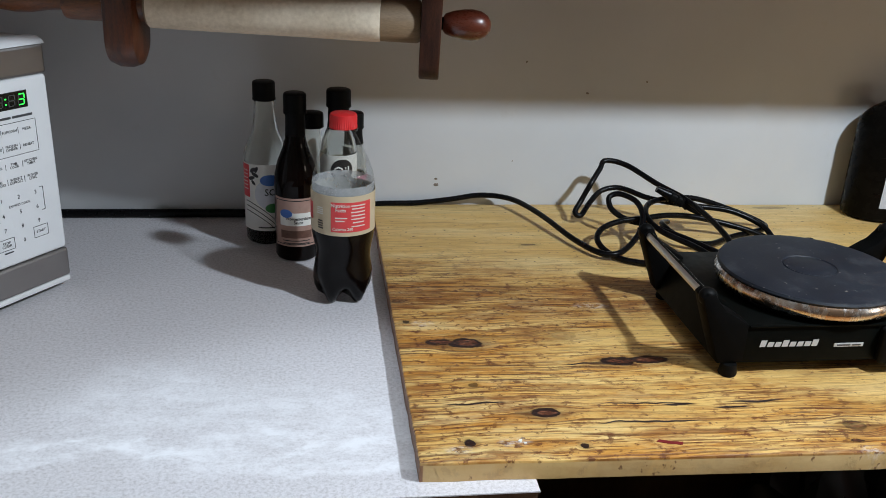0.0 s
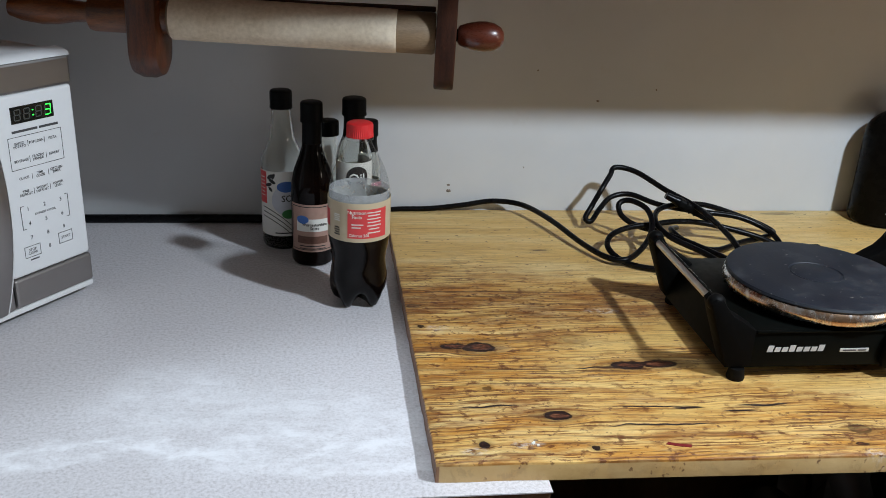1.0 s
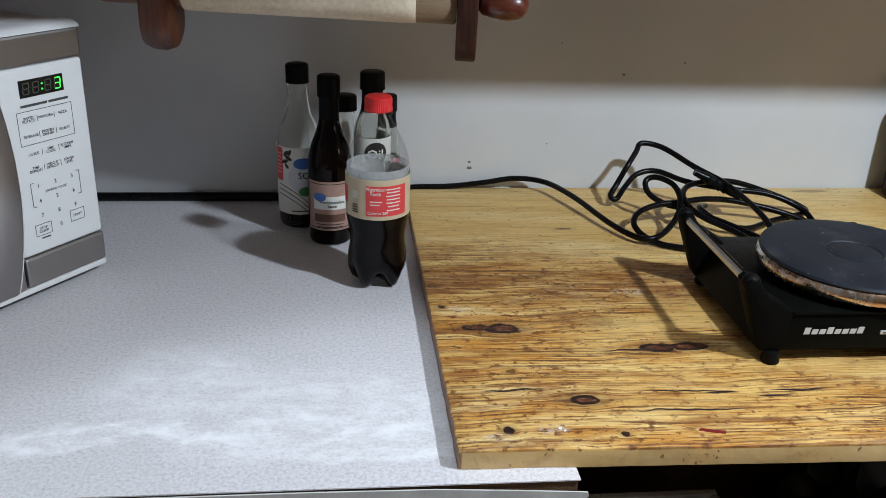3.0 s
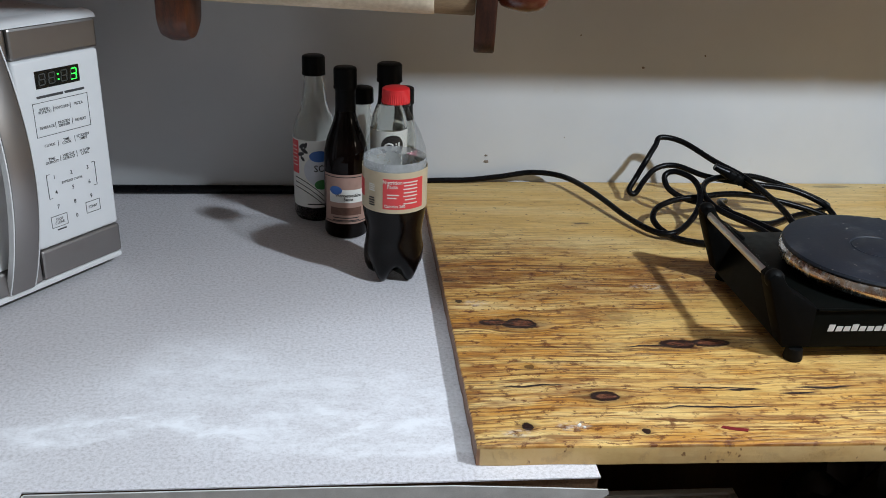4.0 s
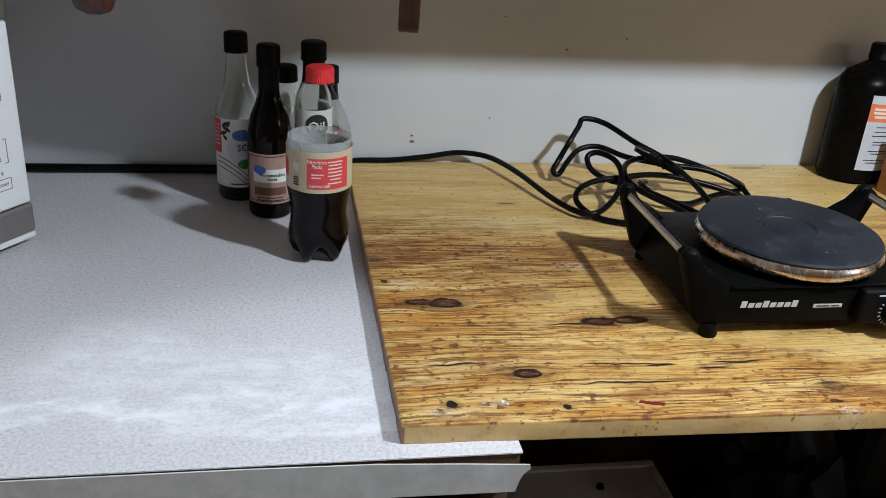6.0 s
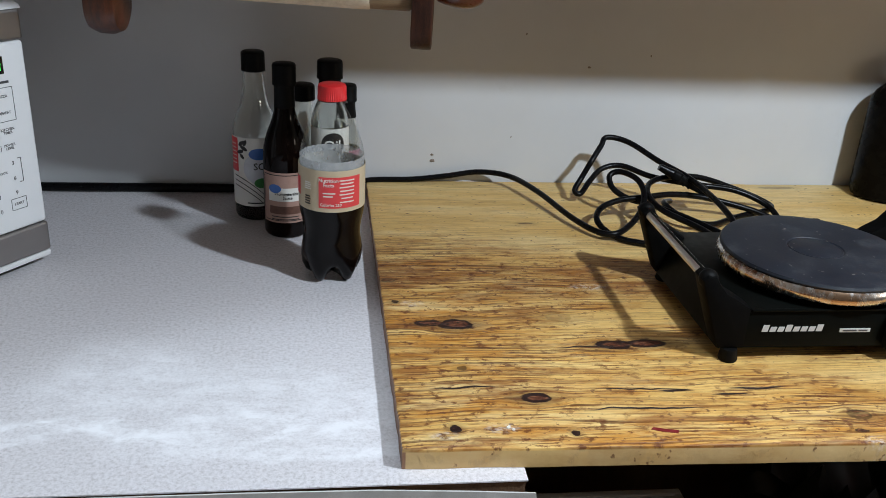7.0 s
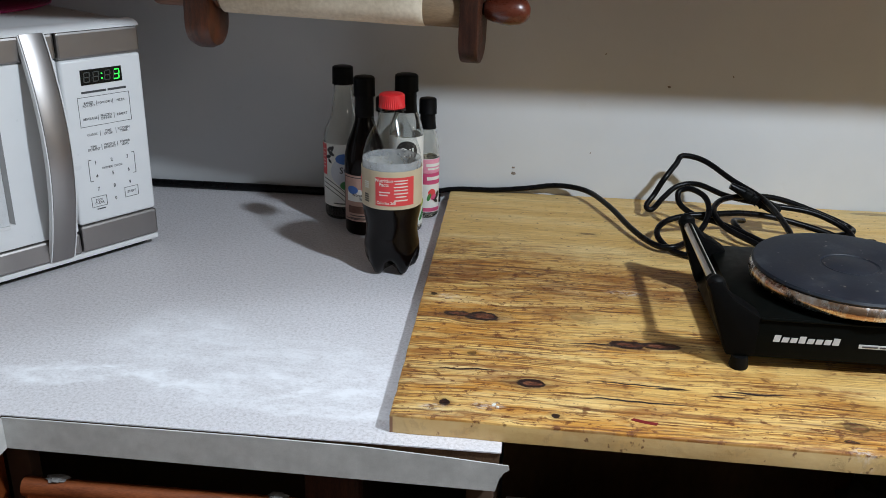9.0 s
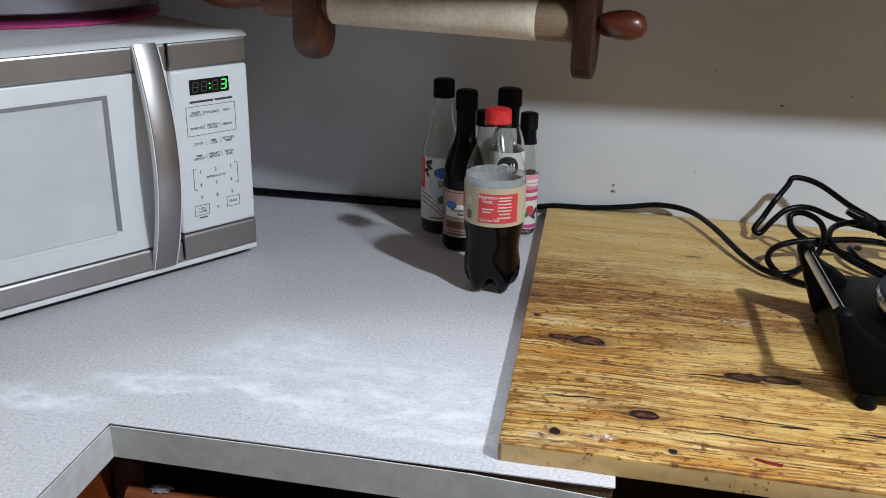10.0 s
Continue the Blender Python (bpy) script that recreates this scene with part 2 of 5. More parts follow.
    for cx, cy, r in RINGS:
        ring = op(t, "MAXIMUM", ring, op(t, "SUBTRACT", spot_mask(t, x, y, cx, cy, r, r * 0.8, 0.25), spot_mask(t, x, y, cx, cy, r * 0.62, r * 0.45, 0.3)))
    col = blend(t, op(t, "MULTIPLY", ring, 0.3), col, (0.16, 0.06, 0.015))
    cut = 0.0
    bent = op(t, "ADD", Y, op(t, "MULTIPLY", op(t, "SUBTRACT", grain(t, coords(t, (26, 1, 1)), 1.0, 2), 0.5), 0.010))
    for cx, cy, rx, ry in CRACKS:
        cut = op(t, "MAXIMUM", cut, spot_mask(t, X, bent, cx, cy, rx, ry, 0.5))
    # pale smears of old paint
    pale = 0.0
    for cx, cy, rx, ry in SMEARS:
        pale = op(t, "MAXIMUM", pale, spot_mask(t, x, y, cx, cy, rx * 0.4, ry * 0.4, 1.5))
    flaky = ramp(t, grain(t, coords(t, (160, 240, 100)), 1.0, 4, 0.7), [(0.46, (0, 0, 0)), (0.58, (1, 1, 1))])
    col = blend(t, op(t, "MULTIPLY", op(t, "MULTIPLY", pale, flaky), 0.5), col, (0.72, 0.66, 0.60))
    # pin-holes and specks of dirt
    speck = ramp(t, grain(t, coords(t, (130, 170, 100)), 1.0, 2), [(0.66, (0, 0, 0)), (0.72, (1, 1, 1))])
    col = blend(t, op(t, "MULTIPLY", speck, 0.8), col, (0.12, 0.045, 0.02))
    col = blend(t, cut, col, (0.02, 0.009, 0.006))
    wire(t, col, b.inputs["Base Color"])
    wire(t, op(t, "ADD", op(t, "MULTIPLY", blotch, 0.3), 0.34), b.inputs["Roughness"])
    high = op(t, "SUBTRACT", op(t, "MULTIPLY", fine, 0.3), op(t, "ADD", op(t, "MULTIPLY", cut, 1.5), op(t, "ADD", op(t, "MULTIPLY", lines, 0.8), op(t, "MULTIPLY", dark, 0.4))))
    relief(t, b, high, 0.35, 0.0015)
    return m


def counter_laminate():
    m, t, b = mat("grey_laminate")
    v = coords(t)
    speck = grain(t, v, 300.0, 4, 0.72)
    dots = grain(t, v, 1100.0, 2)
    cloud = grain(t, v, 7.0, 5, 0.6)
    col = ramp(t, speck, [(0.34, (0.52, 0.490, 0.505)), (0.46, (0.664, 0.642, 0.668)), (0.60, (0.775, 0.752, 0.785))])
    pits = ramp(t, dots, [(0.30, (1, 1, 1)), (0.38, (0, 0, 0))])
    col = blend(t, op(t, "MULTIPLY", pits, 0.5), col, (0.26, 0.23, 0.21))
    col = blend(t, op(t, "MULTIPLY", cloud, 0.25), col, (0.42, 0.39, 0.35))
    # pale wispy patches along the front left of the counter
    sep = t.nodes.new("ShaderNodeSeparateXYZ")
    wire(t, v, sep.inputs[0])
    warp = grain(t, v, 11.0, 4, 0.6)
    x = sep.outputs[0]
    y = op(t, "ADD", sep.outputs[1], op(t, "MULTIPLY", op(t, "SUBTRACT", warp, 0.5), 0.10))
    wisps = ramp(t, grain(t, coords(t, (26, 46, 26)), 1.0, 7, 0.74, 0.2), [(0.42, (0, 0, 0)), (0.60, (1, 1, 1))])
    surface_mark = 0.0
    for cx, cy, rx, ry, k in ((-0.235, -0.495, 0.045, 0.040, 0.75), (-0.10, -0.535, 0.08, 0.040, 0.7), (-0.13, -0.572, 0.10, 0.014, 1.0), (-0.235, -0.572, 0.05, 0.012, 1.2), (-0.31, -0.575, 0.05, 0.012, 1.2), (-0.44, -0.622, 0.045, 0.016, 1.2), (-0.09, -0.600, 0.09, 0.010, 0.8)):
        surface_mark = op(t, "MAXIMUM", surface_mark, op(t, "MULTIPLY", spot_mask(t, x, y, cx, cy, rx, ry, 1.1), k))
    col = blend(t, op(t, "MULTIPLY", op(t, "MULTIPLY", surface_mark, op(t, "ADD", op(t, "MULTIPLY", wisps, 0.75), 0.2)), 0.82), col, (0.92, 0.92, 0.95))
    wire(t, col, b.inputs["Base Color"])
    wire(t, op(t, "ADD", op(t, "MULTIPLY", cloud, 0.2), 0.36), b.inputs["Roughness"])
    relief(t, b, speck, 0.08, 0.0006)
    return m


def wall_paint():
    m, t, b = mat("wall_paint")
    v = coords(t)
    cloud, fine = grain(t, v, 3.0, 5, 0.6), grain(t, v, 160.0, 3)
    dirt = ramp(t, grain(t, v, 24.0, 6, 0.7), [(0.60, (0, 0, 0)), (0.82, (1, 1, 1))])
    col = ramp(t, cloud, [(0.3, (0.590, 0.598, 0.604)), (0.7, (0.679, 0.688, 0.695))])
    col = blend(t, op(t, "MULTIPLY", dirt, 0.25), col, (0.45, 0.40, 0.33))
    wire(t, col, b.inputs["Base Color"])
    b.inputs["Roughness"].default_value = 0.5
    relief(t, b, fine, 0.10, 0.0006)
    return m


def brushed_steel():
    m, t, b = mat("brushed_steel")
    streaks = grain(t, coords(t, (3, 3, 2600)), 1.0, 3)
    cloud = grain(t, coords(t), 9.0, 4)
    wire(t, ramp(t, cloud, [(0.3, (0.33, 0.31, 0.30)), (0.7, (0.40, 0.38, 0.37))]), b.inputs["Base Color"])
    wire(t, op(t, "ADD", op(t, "MULTIPLY", streaks, 0.05), 0.36), b.inputs["Roughness"])
    b.inputs["Metallic"].default_value = 1.0
    return m


def oven_mesh():
    m, t, b = mat("oven_window_mesh")
    v = nd(t, "TexVoronoi", Scale=620.0)
    wire(t, coords(t), v.inputs[0])
    cloud = grain(t, coords(t), 12.0, 4)
    base = ramp(t, cloud, [(0.3, (0.58, 0.59, 0.60)), (0.7, (0.68, 0.69, 0.70))])
    holes = ramp(t, v.outputs[0], [(0.22, (1, 1, 1)), (0.34, (0, 0, 0))])
    wire(t, blend(t, op(t, "MULTIPLY", holes, 0.16), base, (0.2, 0.2, 0.2)), b.inputs["Base Color"])
    b.inputs["Roughness"].default_value = 0.22
    return m


def cast_iron():
    m, t, b = mat("black_enamelled_iron")
    v = coords(t)
    cloud, fine = grain(t, v, 14.0, 6, 0.7), grain(t, v, 300.0, 3)
    dust = ramp(t, grain(t, coords(t, (30, 30, 30)), 1.0, 6, 0.75), [(0.54, (0, 0, 0)), (0.76, (1, 1, 1))])
    crumbs = ramp(t, grain(t, v, 150.0, 2), [(0.69, (0, 0, 0)), (0.73, (1, 1, 1))])
    col = ramp(t, cloud, [(0.3, (0.010, 0.013, 0.020)), (0.7, (0.021, 0.026, 0.036))])
    col = blend(t, op(t, "MULTIPLY", dust, 0.34), col, (0.13, 0.13, 0.13))
    b.inputs["Specular IOR Level"].default_value = 0.4
    col = blend(t, op(t, "MULTIPLY", crumbs, 0.5), col, (0.32, 0.29, 0.25))
    wire(t, col, b.inputs["Base Color"])
    wire(t, op(t, "ADD", op(t, "MULTIPLY", cloud, 0.3), 0.32), b.inputs["Roughness"])
    relief(t, b, fine, 0.15, 0.0006)
    return m


WALL, LAMINATE, BOARD, STEEL, MESH, IRON = wall_paint(), counter_laminate(), board_pine(), brushed_steel(), oven_mesh(), cast_iron()
EDGE = surface("laminate_edge_band", (0.40, 0.39, 0.375), (0.68, 0.67, 0.65), 260, rough=0.5, bump=0.1, spread=0.28)
CORE = surface("particle_board", (0.07, 0.035, 0.018), (0.22, 0.12, 0.06), 120, rough=0.85, bump=0.6)
CABINET = surface("red_brown_stained_wood", (0.085, 0.015, 0.004), (0.24, 0.055, 0.012), 16, (14, 14, 2), rough=0.36, bump=0.2)
RAILWOOD = surface("worn_red_brown_rail", (0.08, 0.016, 0.005), (0.34, 0.095, 0.03), 20, (3, 14, 14), rough=0.42, bump=0.3)
CHIP = surface("bare_chipped_wood", (0.42, 0.36, 0.25), (0.62, 0.55, 0.40), 60, rough=0.8, bump=0.4)
# cabinet wood with the gloom under the counter put into its colour
GLOOM = surface("shaded_cabinet_wood", (0.045, 0.024, 0.014), (0.10, 0.055, 0.032), 14, rough=0.8)
# brown that holds the shade of the gap under the board
GAPSHADE = surface("gap_shade_brown", (0.11, 0.055, 0.026), (0.21, 0.115, 0.055), 10, (3, 3, 1), rough=0.7)
PANELLING = surface("tan_wall_paint", (0.26, 0.235, 0.20), (0.36, 0.325, 0.28), 6, rough=0.7)
CEILING = surface("ceiling_paint", (0.40, 0.38, 0.35), (0.50, 0.47, 0.43), 8, rough=0.8)
FLOOR = surface("brown_vinyl_floor", (0.14, 0.09, 0.055), (0.27, 0.19, 0.12), 10, rough=0.45)
BRACKET = surface("dark_walnut_stain", (0.016, 0.005, 0.003), (0.065, 0.021, 0.010), 30, (14, 14, 2), rough=0.5, bump=0.3, spec=0.3, spread=0.12)
BRACKET_LIGHT = surface("red_oak_stain", (0.022, 0.006, 0.002), (0.115, 0.029, 0.008), 34, (14, 14, 2), rough=0.34, bump=0.35, coat=0.15, spread=0.12)
HANDLE = surface("cherry_red_lacquer", (0.055, 0.011, 0.006), (0.13, 0.028, 0.013), 26, (2, 14, 14), rough=0.3, bump=0.08, coat=0.4)
HANDLE_LIGHT = surface("orange_brown_lacquer", (0.055, 0.014, 0.004), (0.24, 0.075, 0.017), 26, (2, 14, 14), rough=0.33, bump=0.2, coat=0.3, spread=0.13)
WRAP = surface("cream_cloth_sleeve", (0.53, 0.42, 0.285), (0.88, 0.77, 0.61), 60, rough=0.85, bump=0.3)
PINWOOD = surface("bare_maple", (0.15, 0.095, 0.05), (0.32, 0.22, 0.13), 30, (2, 12, 12), rough=0.6)
WHITE = surface("white_enamel", (0.74, 0.75, 0.76), (0.83, 0.835, 0.84), 12, rough=0.32, bump=0.0, spread=0.3)
SILL = surface("white_plastic", (0.70, 0.70, 0.70), (0.82, 0.82, 0.82), 16, rough=0.4, bump=0.05)
BORDER = surface("grey_window_border", (0.19, 0.19, 0.19), (0.27, 0.27, 0.27), 20, rough=0.4, bump=0.0)
INK = surface("grey_print", (0.04, 0.04, 0.045), (0.08, 0.08, 0.085), 40, rough=0.5, bump=0.0)
BLACK = surface("black_painted_metal", (0.0015, 0.0020, 0.0017), (0.0036, 0.0045, 0.004), 24, rough=0.42, spec=0.07, bump=0.06)
PLASTIC = surface("black_plastic", (0.002, 0.002, 0.002), (0.005, 0.005, 0.005), 40, rough=0.58, spec=0.12, bump=0.08)
POST = surface("matt_black_plastic", (0.002, 0.002, 0.002), (0.005, 0.005, 0.005), 40, rough=0.6, spec=0.04, bump=0.06)
RUBBER = surface("black_cable_sheath", (0.002, 0.002, 0.0025), (0.005, 0.005, 0.006), 60, rough=0.3, spec=0.16, bump=0.05)
GREYPRINT = surface("silver_print", (0.48, 0.48, 0.48), (0.62, 0.62, 0.62), 60, rough=0.45, bump=0.0)
RAILMETAL = surface("satin_rail_metal", (0.80, 0.80, 0.80), (0.92, 0.92, 0.92), 30, rough=0.42, metal=1.0, bump=0.03, vary=0.08)
BURNT = surface("heat_stained_chrome", (0.60, 0.40, 0.27), (0.93, 0.94, 0.95), 46, (1, 1, 0.4), rough=0.26, metal=1.0, bump=0.08, spread=0.06)
SCREEN = surface("dark_display", (0.006, 0.007, 0.006), (0.012, 0.013, 0.012), 30, rough=0.18, bump=0.0)
SEGMENT = surface("unlit_segment", (0.05, 0.055, 0.05), (0.08, 0.085, 0.08), 30, rough=0.4, bump=0.0)
LIT = glow("lit_green_segment", (0.03, 1.0, 0.08), 2.2)
PET = clear("clear_plastic", (0.92, 0.93, 0.93), 0.07)
GLASS = solid_glass("clear_glass", (0.93, 0.935, 0.90), 0.012)
COLA = surface("cola", (0.0015, 0.0009, 0.0008), (0.003, 0.0017, 0.0014), 8, rough=0.16, bump=0.0, vary=0.0, spec=0.22)
FOAM = misted("misted_plastic", 0.28)
SOY = surface("brown_sauce", (0.002, 0.001, 0.0008), (0.005, 0.002, 0.0014), 8, rough=0.06, bump=0.0, vary=0.0, spec=0.14)
OILY = clear("pale_vinegar", (0.78, 0.75, 0.66), 0.05)
REDCAP = surface("red_cap_plastic", (0.62, 0.018, 0.022), (0.74, 0.035, 0.035), 30, rough=0.4, bump=0.05)
BLACKCAP = surface("black_cap_plastic", (0.002, 0.002, 0.0022), (0.005, 0.005, 0.0055), 60, rough=0.45, spec=0.12, bump=0.1)
TAN = surface("tan_label_film", (0.54, 0.44, 0.29), (0.63, 0.53, 0.37), 24, rough=0.4, bump=0.03)
REDFILM = surface("red_label_print", (0.66, 0.045, 0.05), (0.76, 0.085, 0.085), 24, rough=0.4, bump=0.0)
PALEPRINT = surface("pale_print", (0.74, 0.66, 0.58), (0.84, 0.78, 0.72), 60, rough=0.5, bump=0.0)
PAPER = surface("white_label_paper", (0.72, 0.71, 0.66), (0.82, 0.81, 0.76), 30, rough=0.6, bump=0.05)
BLUE = surface("blue_label_print", (0.03, 0.10, 0.34), (0.05, 0.16, 0.46), 30, rough=0.5, bump=0.0)
GREEN = surface("green_label_print", (0.03, 0.16, 0.04), (0.07, 0.27, 0.07), 30, rough=0.5, bump=0.0)
LIME = surface("lime_label_print", (0.30, 0.40, 0.05), (0.42, 0.52, 0.09), 30, rough=0.5, bump=0.0)
ROSE = surface("rose_label_print", (0.72, 0.22, 0.34), (0.82, 0.42, 0.50), 90, rough=0.5, bump=0.0)
BROWNPRINT = surface("brown_label_print", (0.09, 0.035, 0.022), (0.20, 0.10, 0.07), 60, rough=0.55, bump=0.0)
MAUVE = surface("brown_pink_label", (0.33, 0.19, 0.15), (0.48, 0.31, 0.25), 30, rough=0.55, bump=0.03)
PINK = surface("pink_label_print", (0.55, 0.06, 0.16), (0.66, 0.10, 0.22), 30, rough=0.5, bump=0.0)
DARKPRINT = surface("dark_print", (0.015, 0.013, 0.012), (0.035, 0.03, 0.028), 60, rough=0.5, bump=0.0)
AMBER = surface("dark_brown_plastic", (0.0025, 0.0022, 0.002), (0.006, 0.005, 0.004), 18, rough=0.28, spec=0.06, bump=0.05)
SILVERLABEL = surface("grey_white_label", (0.52, 0.54, 0.58), (0.66, 0.68, 0.72), 30, rough=0.45, bump=0.02)
ORANGE = surface("orange_label_print", (0.78, 0.17, 0.06), (0.86, 0.25, 0.10), 30, rough=0.45, bump=0.0)
CARTON = surface("orange_brown_cardboard", (0.34, 0.13, 0.04), (0.48, 0.21, 0.075), 30, rough=0.7, bump=0.15)
BASIN = clear("frosted_plastic", (0.80, 0.80, 0.82), 0.25)
PINKRIM = surface("magenta_plastic", (0.46, 0.04, 0.17), (0.60, 0.07, 0.25), 20, rough=0.35, bump=0.0)
BAG = surface("black_bin_bag", (0.006, 0.006, 0.006), (0.018, 0.015, 0.011), 8, rough=0.4, bump=0.3)
BROWNBAG = surface("crumpled_brown_paper", (0.10, 0.045, 0.02), (0.26, 0.13, 0.06), 14, rough=0.7, bump=0.5)
MARK = surface("brown_wall_scuff", (0.17, 0.13, 0.10), (0.30, 0.25, 0.20), 60, rough=0.7, bump=0.2)
REDFLAKE = surface("dried_red_paint", (0.13, 0.006, 0.008), (0.21, 0.014, 0.016), 60, rough=0.5, bump=0.3)
LINT = surface("grey_lint", (0.10, 0.09, 0.085), (0.26, 0.25, 0.24), 90, rough=0.95, bump=0.6)


# ---------------------------------------------------------------- mesh helpers
def finish(name, bm, material, parent=None, label="", smooth=True, m=None):
    bmesh.ops.recalc_face_normals(bm, faces=bm.faces)
    data = bpy.data.meshes.new(name)
    bm.to_mesh(data)
    bm.free()
    data.materials.append(material)
    if smooth:
        data.polygons.foreach_set("use_smooth", [True] * len(data.polygons))
        data.set_sharp_from_angle(angle=radians(38))
    ob = new(name, data)
    if parent:
        ob.parent = parent
    if m:
        ob.matrix_basis = m
    return tagged(ob, label)


def part(name, bm, material, parent, label="", smooth=True, m=None):
    """One mesh under a thing or under one of its parts."""
    return finish(name, bm, material, parent, label, smooth, m)


def thing(name, m, label, category, group="", kind=""):
    ob = new(name)
    ob.empty_display_size = 0.02
    ob.matrix_world = m
    return tagged(ob, label, category, group, kind)


def box(x0, x1, y0, y1, z0, z1, bevel=0.0, seg=2):
    bm = bmesh.new()
    bmesh.ops.create_cube(bm, size=1)
    for v in bm.verts:
        v.co = ((x0 + x1) / 2 + v.co.x * (x1 - x0), (y0 + y1) / 2 + v.co.y * (y1 - y0), (z0 + z1) / 2 + v.co.z * (z1 - z0))
    if bevel:
        bmesh.ops.bevel(bm, geom=bm.edges[:], offset=bevel, segments=seg, affect="EDGES", profile=0.5)
    return bm


def prism(outline, depth, axis="y", at=0.0, bevel=0.0):
    """A flat outline given a thickness along an axis: x: (y, z), y: (x, z), z: (x, y)."""
    bm = bmesh.new()
    place = {"x": lambda a, b, d: (d, a, b), "y": lambda a, b, d: (a, d, b), "z": lambda a, b, d: (a, b, d)}[axis]
    low, high = [bm.verts.new(place(a, b, at)) for a, b in outline], [bm.verts.new(place(a, b, at + depth)) for a, b in outline]
    bm.faces.new(low)
    bm.faces.new(high[::-1])
    for i in range(len(outline)):
        j = (i + 1) % len(outline)
        bm.faces.new((low[i], high[i], high[j], low[j]))
    if bevel:
        bmesh.ops.recalc_face_normals(bm, faces=bm.faces)
        rims = [e for e in bm.edges if (e.verts[0] in low) == (e.verts[1] in low)]
        bmesh.ops.bevel(bm, geom=rims, offset=bevel, segments=2, affect="EDGES", profile=0.5)
    return bm


def lathe(profile, seg=48, shape=None):
    """Rows of (radius, height) turned round z. shape(angle, height) scales the radius."""
    bm = bmesh.new()
    rings = []
    for r, z in profile:
        if r <= 1e-6:
            rings.append([bm.verts.new((0, 0, z))])
            continue
        ring = []
        for i in range(seg):
            a = 2 * math.pi * i / seg
            k, dz = shape(a, z) if shape else (1, 0)
            ring.append(bm.verts.new((r * k * math.cos(a), r * k * math.sin(a), z + dz)))
        rings.append(ring)
    for a, b in zip(rings, rings[1:]):
        for i in range(seg):
            j = (i + 1) % seg
            if len(a) == 1 and len(b) > 1:
                bm.faces.new((a[0], b[i], b[j]))
            elif len(b) == 1 and len(a) > 1:
                bm.faces.new((a[i], a[j], b[0]))
            elif len(a) > 1:
                bm.faces.new((a[i], a[j], b[j], b[i]))
    return bm


def glide(points, steps=8, closed=False):
    """Points on a smooth line through the given ones."""
    p = [Vector(q) for q in points]
    n, out = len(p), []
    for i in range(n if closed else n - 1):
        a, b, c, d = (p[(i + k) % n] if closed else p[min(max(i + k, 0), n - 1)] for k in (-1, 0, 1, 2))
        for s in range(steps):
            t = s / steps
            out.append(0.5 * (2 * b + (c - a) * t + (2 * a - 5 * b + 4 * c - d) * t * t + (3 * b - a - 3 * c + d) * t**3))
    return out if closed else out + [p[-1]]


def tube(points, radius, seg=10, steps=8, flat=1.0):
    line = glide(points, steps)
    bm, rings, up = bmesh.new(), [], Vector((0, 0, 1))
    for i, q in enumerate(line):
        way = (line[min(i + 1, len(line) - 1)] - line[max(i - 1, 0)]).normalized()
        side = way.cross(up)
        side = side.normalized() if side.length > 1e-3 else Vector((1, 0, 0))
        over = side.cross(way)
        rings.append([bm.verts.new(q + radius * (math.cos(a) * side + flat * math.sin(a) * over)) for a in [2 * math.pi * k / seg for k in range(seg)]])
    for a, b in zip(rings, rings[1:]):
        for i in range(seg):
            bm.faces.new((a[i], a[(i + 1) % seg], b[(i + 1) % seg], b[i]))
    bm.faces.new(rings[0])
    bm.faces.new(rings[-1][::-1])
    return bm


def joined(*parts):
    out = bmesh.new()
    for bm in parts:
        data = bpy.data.meshes.new("join")
        bm.to_mesh(data)
        bm.free()
        out.from_mesh(data)
        bpy.data.meshes.remove(data)
    return out


def moved(bm, m):
    bmesh.ops.transform(bm, matrix=m, verts=bm.verts[:])
    return bm


def writing(text, size, wide=1.0, bold=0.0):
    """Flat letters in the x-y plane, centred, as a bmesh."""
    curve = bpy.data.curves.new("letters", "FONT")
    curve.body, curve.size, curve.align_x, curve.align_y, curve.offset = text, size, "CENTER", "CENTER", bold
    curve.space_line, curve.resolution_u = 0.85, 2
    ob = bpy.data.objects.new("letters", curve)
    scene.collection.objects.link(ob)
    bpy.context.view_layer.update()
    data = bpy.data.meshes.new_from_object(ob.evaluated_get(bpy.context.evaluated_depsgraph_get()))
    bm = bmesh.new()
    bm.from_mesh(data)
    bpy.data.objects.remove(ob)
    bpy.data.curves.remove(curve)
    bpy.data.meshes.remove(data)
    for v in bm.verts:
        v.co.x *= wide
    return bm


def oval(w, h, seg=24, steps=5):
    """A flat oval of many small faces, so that it can be bent."""
    bm = bmesh.new()
    turn = [2 * math.pi * i / seg for i in range(seg)]
    rings = [[bm.verts.new((w / 2 * k / steps * math.cos(q), h / 2 * k / steps * math.sin(q), 0)) for q in turn] for k in range(1, steps + 1)]
    mid = bm.verts.new((0, 0, 0))
    for i in range(seg):
        j = (i + 1) % seg
        bm.faces.new((mid, rings[0][i], rings[0][j]))
        for inner, outer in zip(rings, rings[1:]):
            bm.faces.new((inner[i], outer[i], outer[j], inner[j]))
    return bm


def sheet(w, h, nx=12, ny=1):
    bm = bmesh.new()
    bmesh.ops.create_grid(bm, x_segments=nx, y_segments=ny, size=0.5)
    for v in bm.verts:
        v.co.x, v.co.y = v.co.x * w, v.co.y * h
    return bm


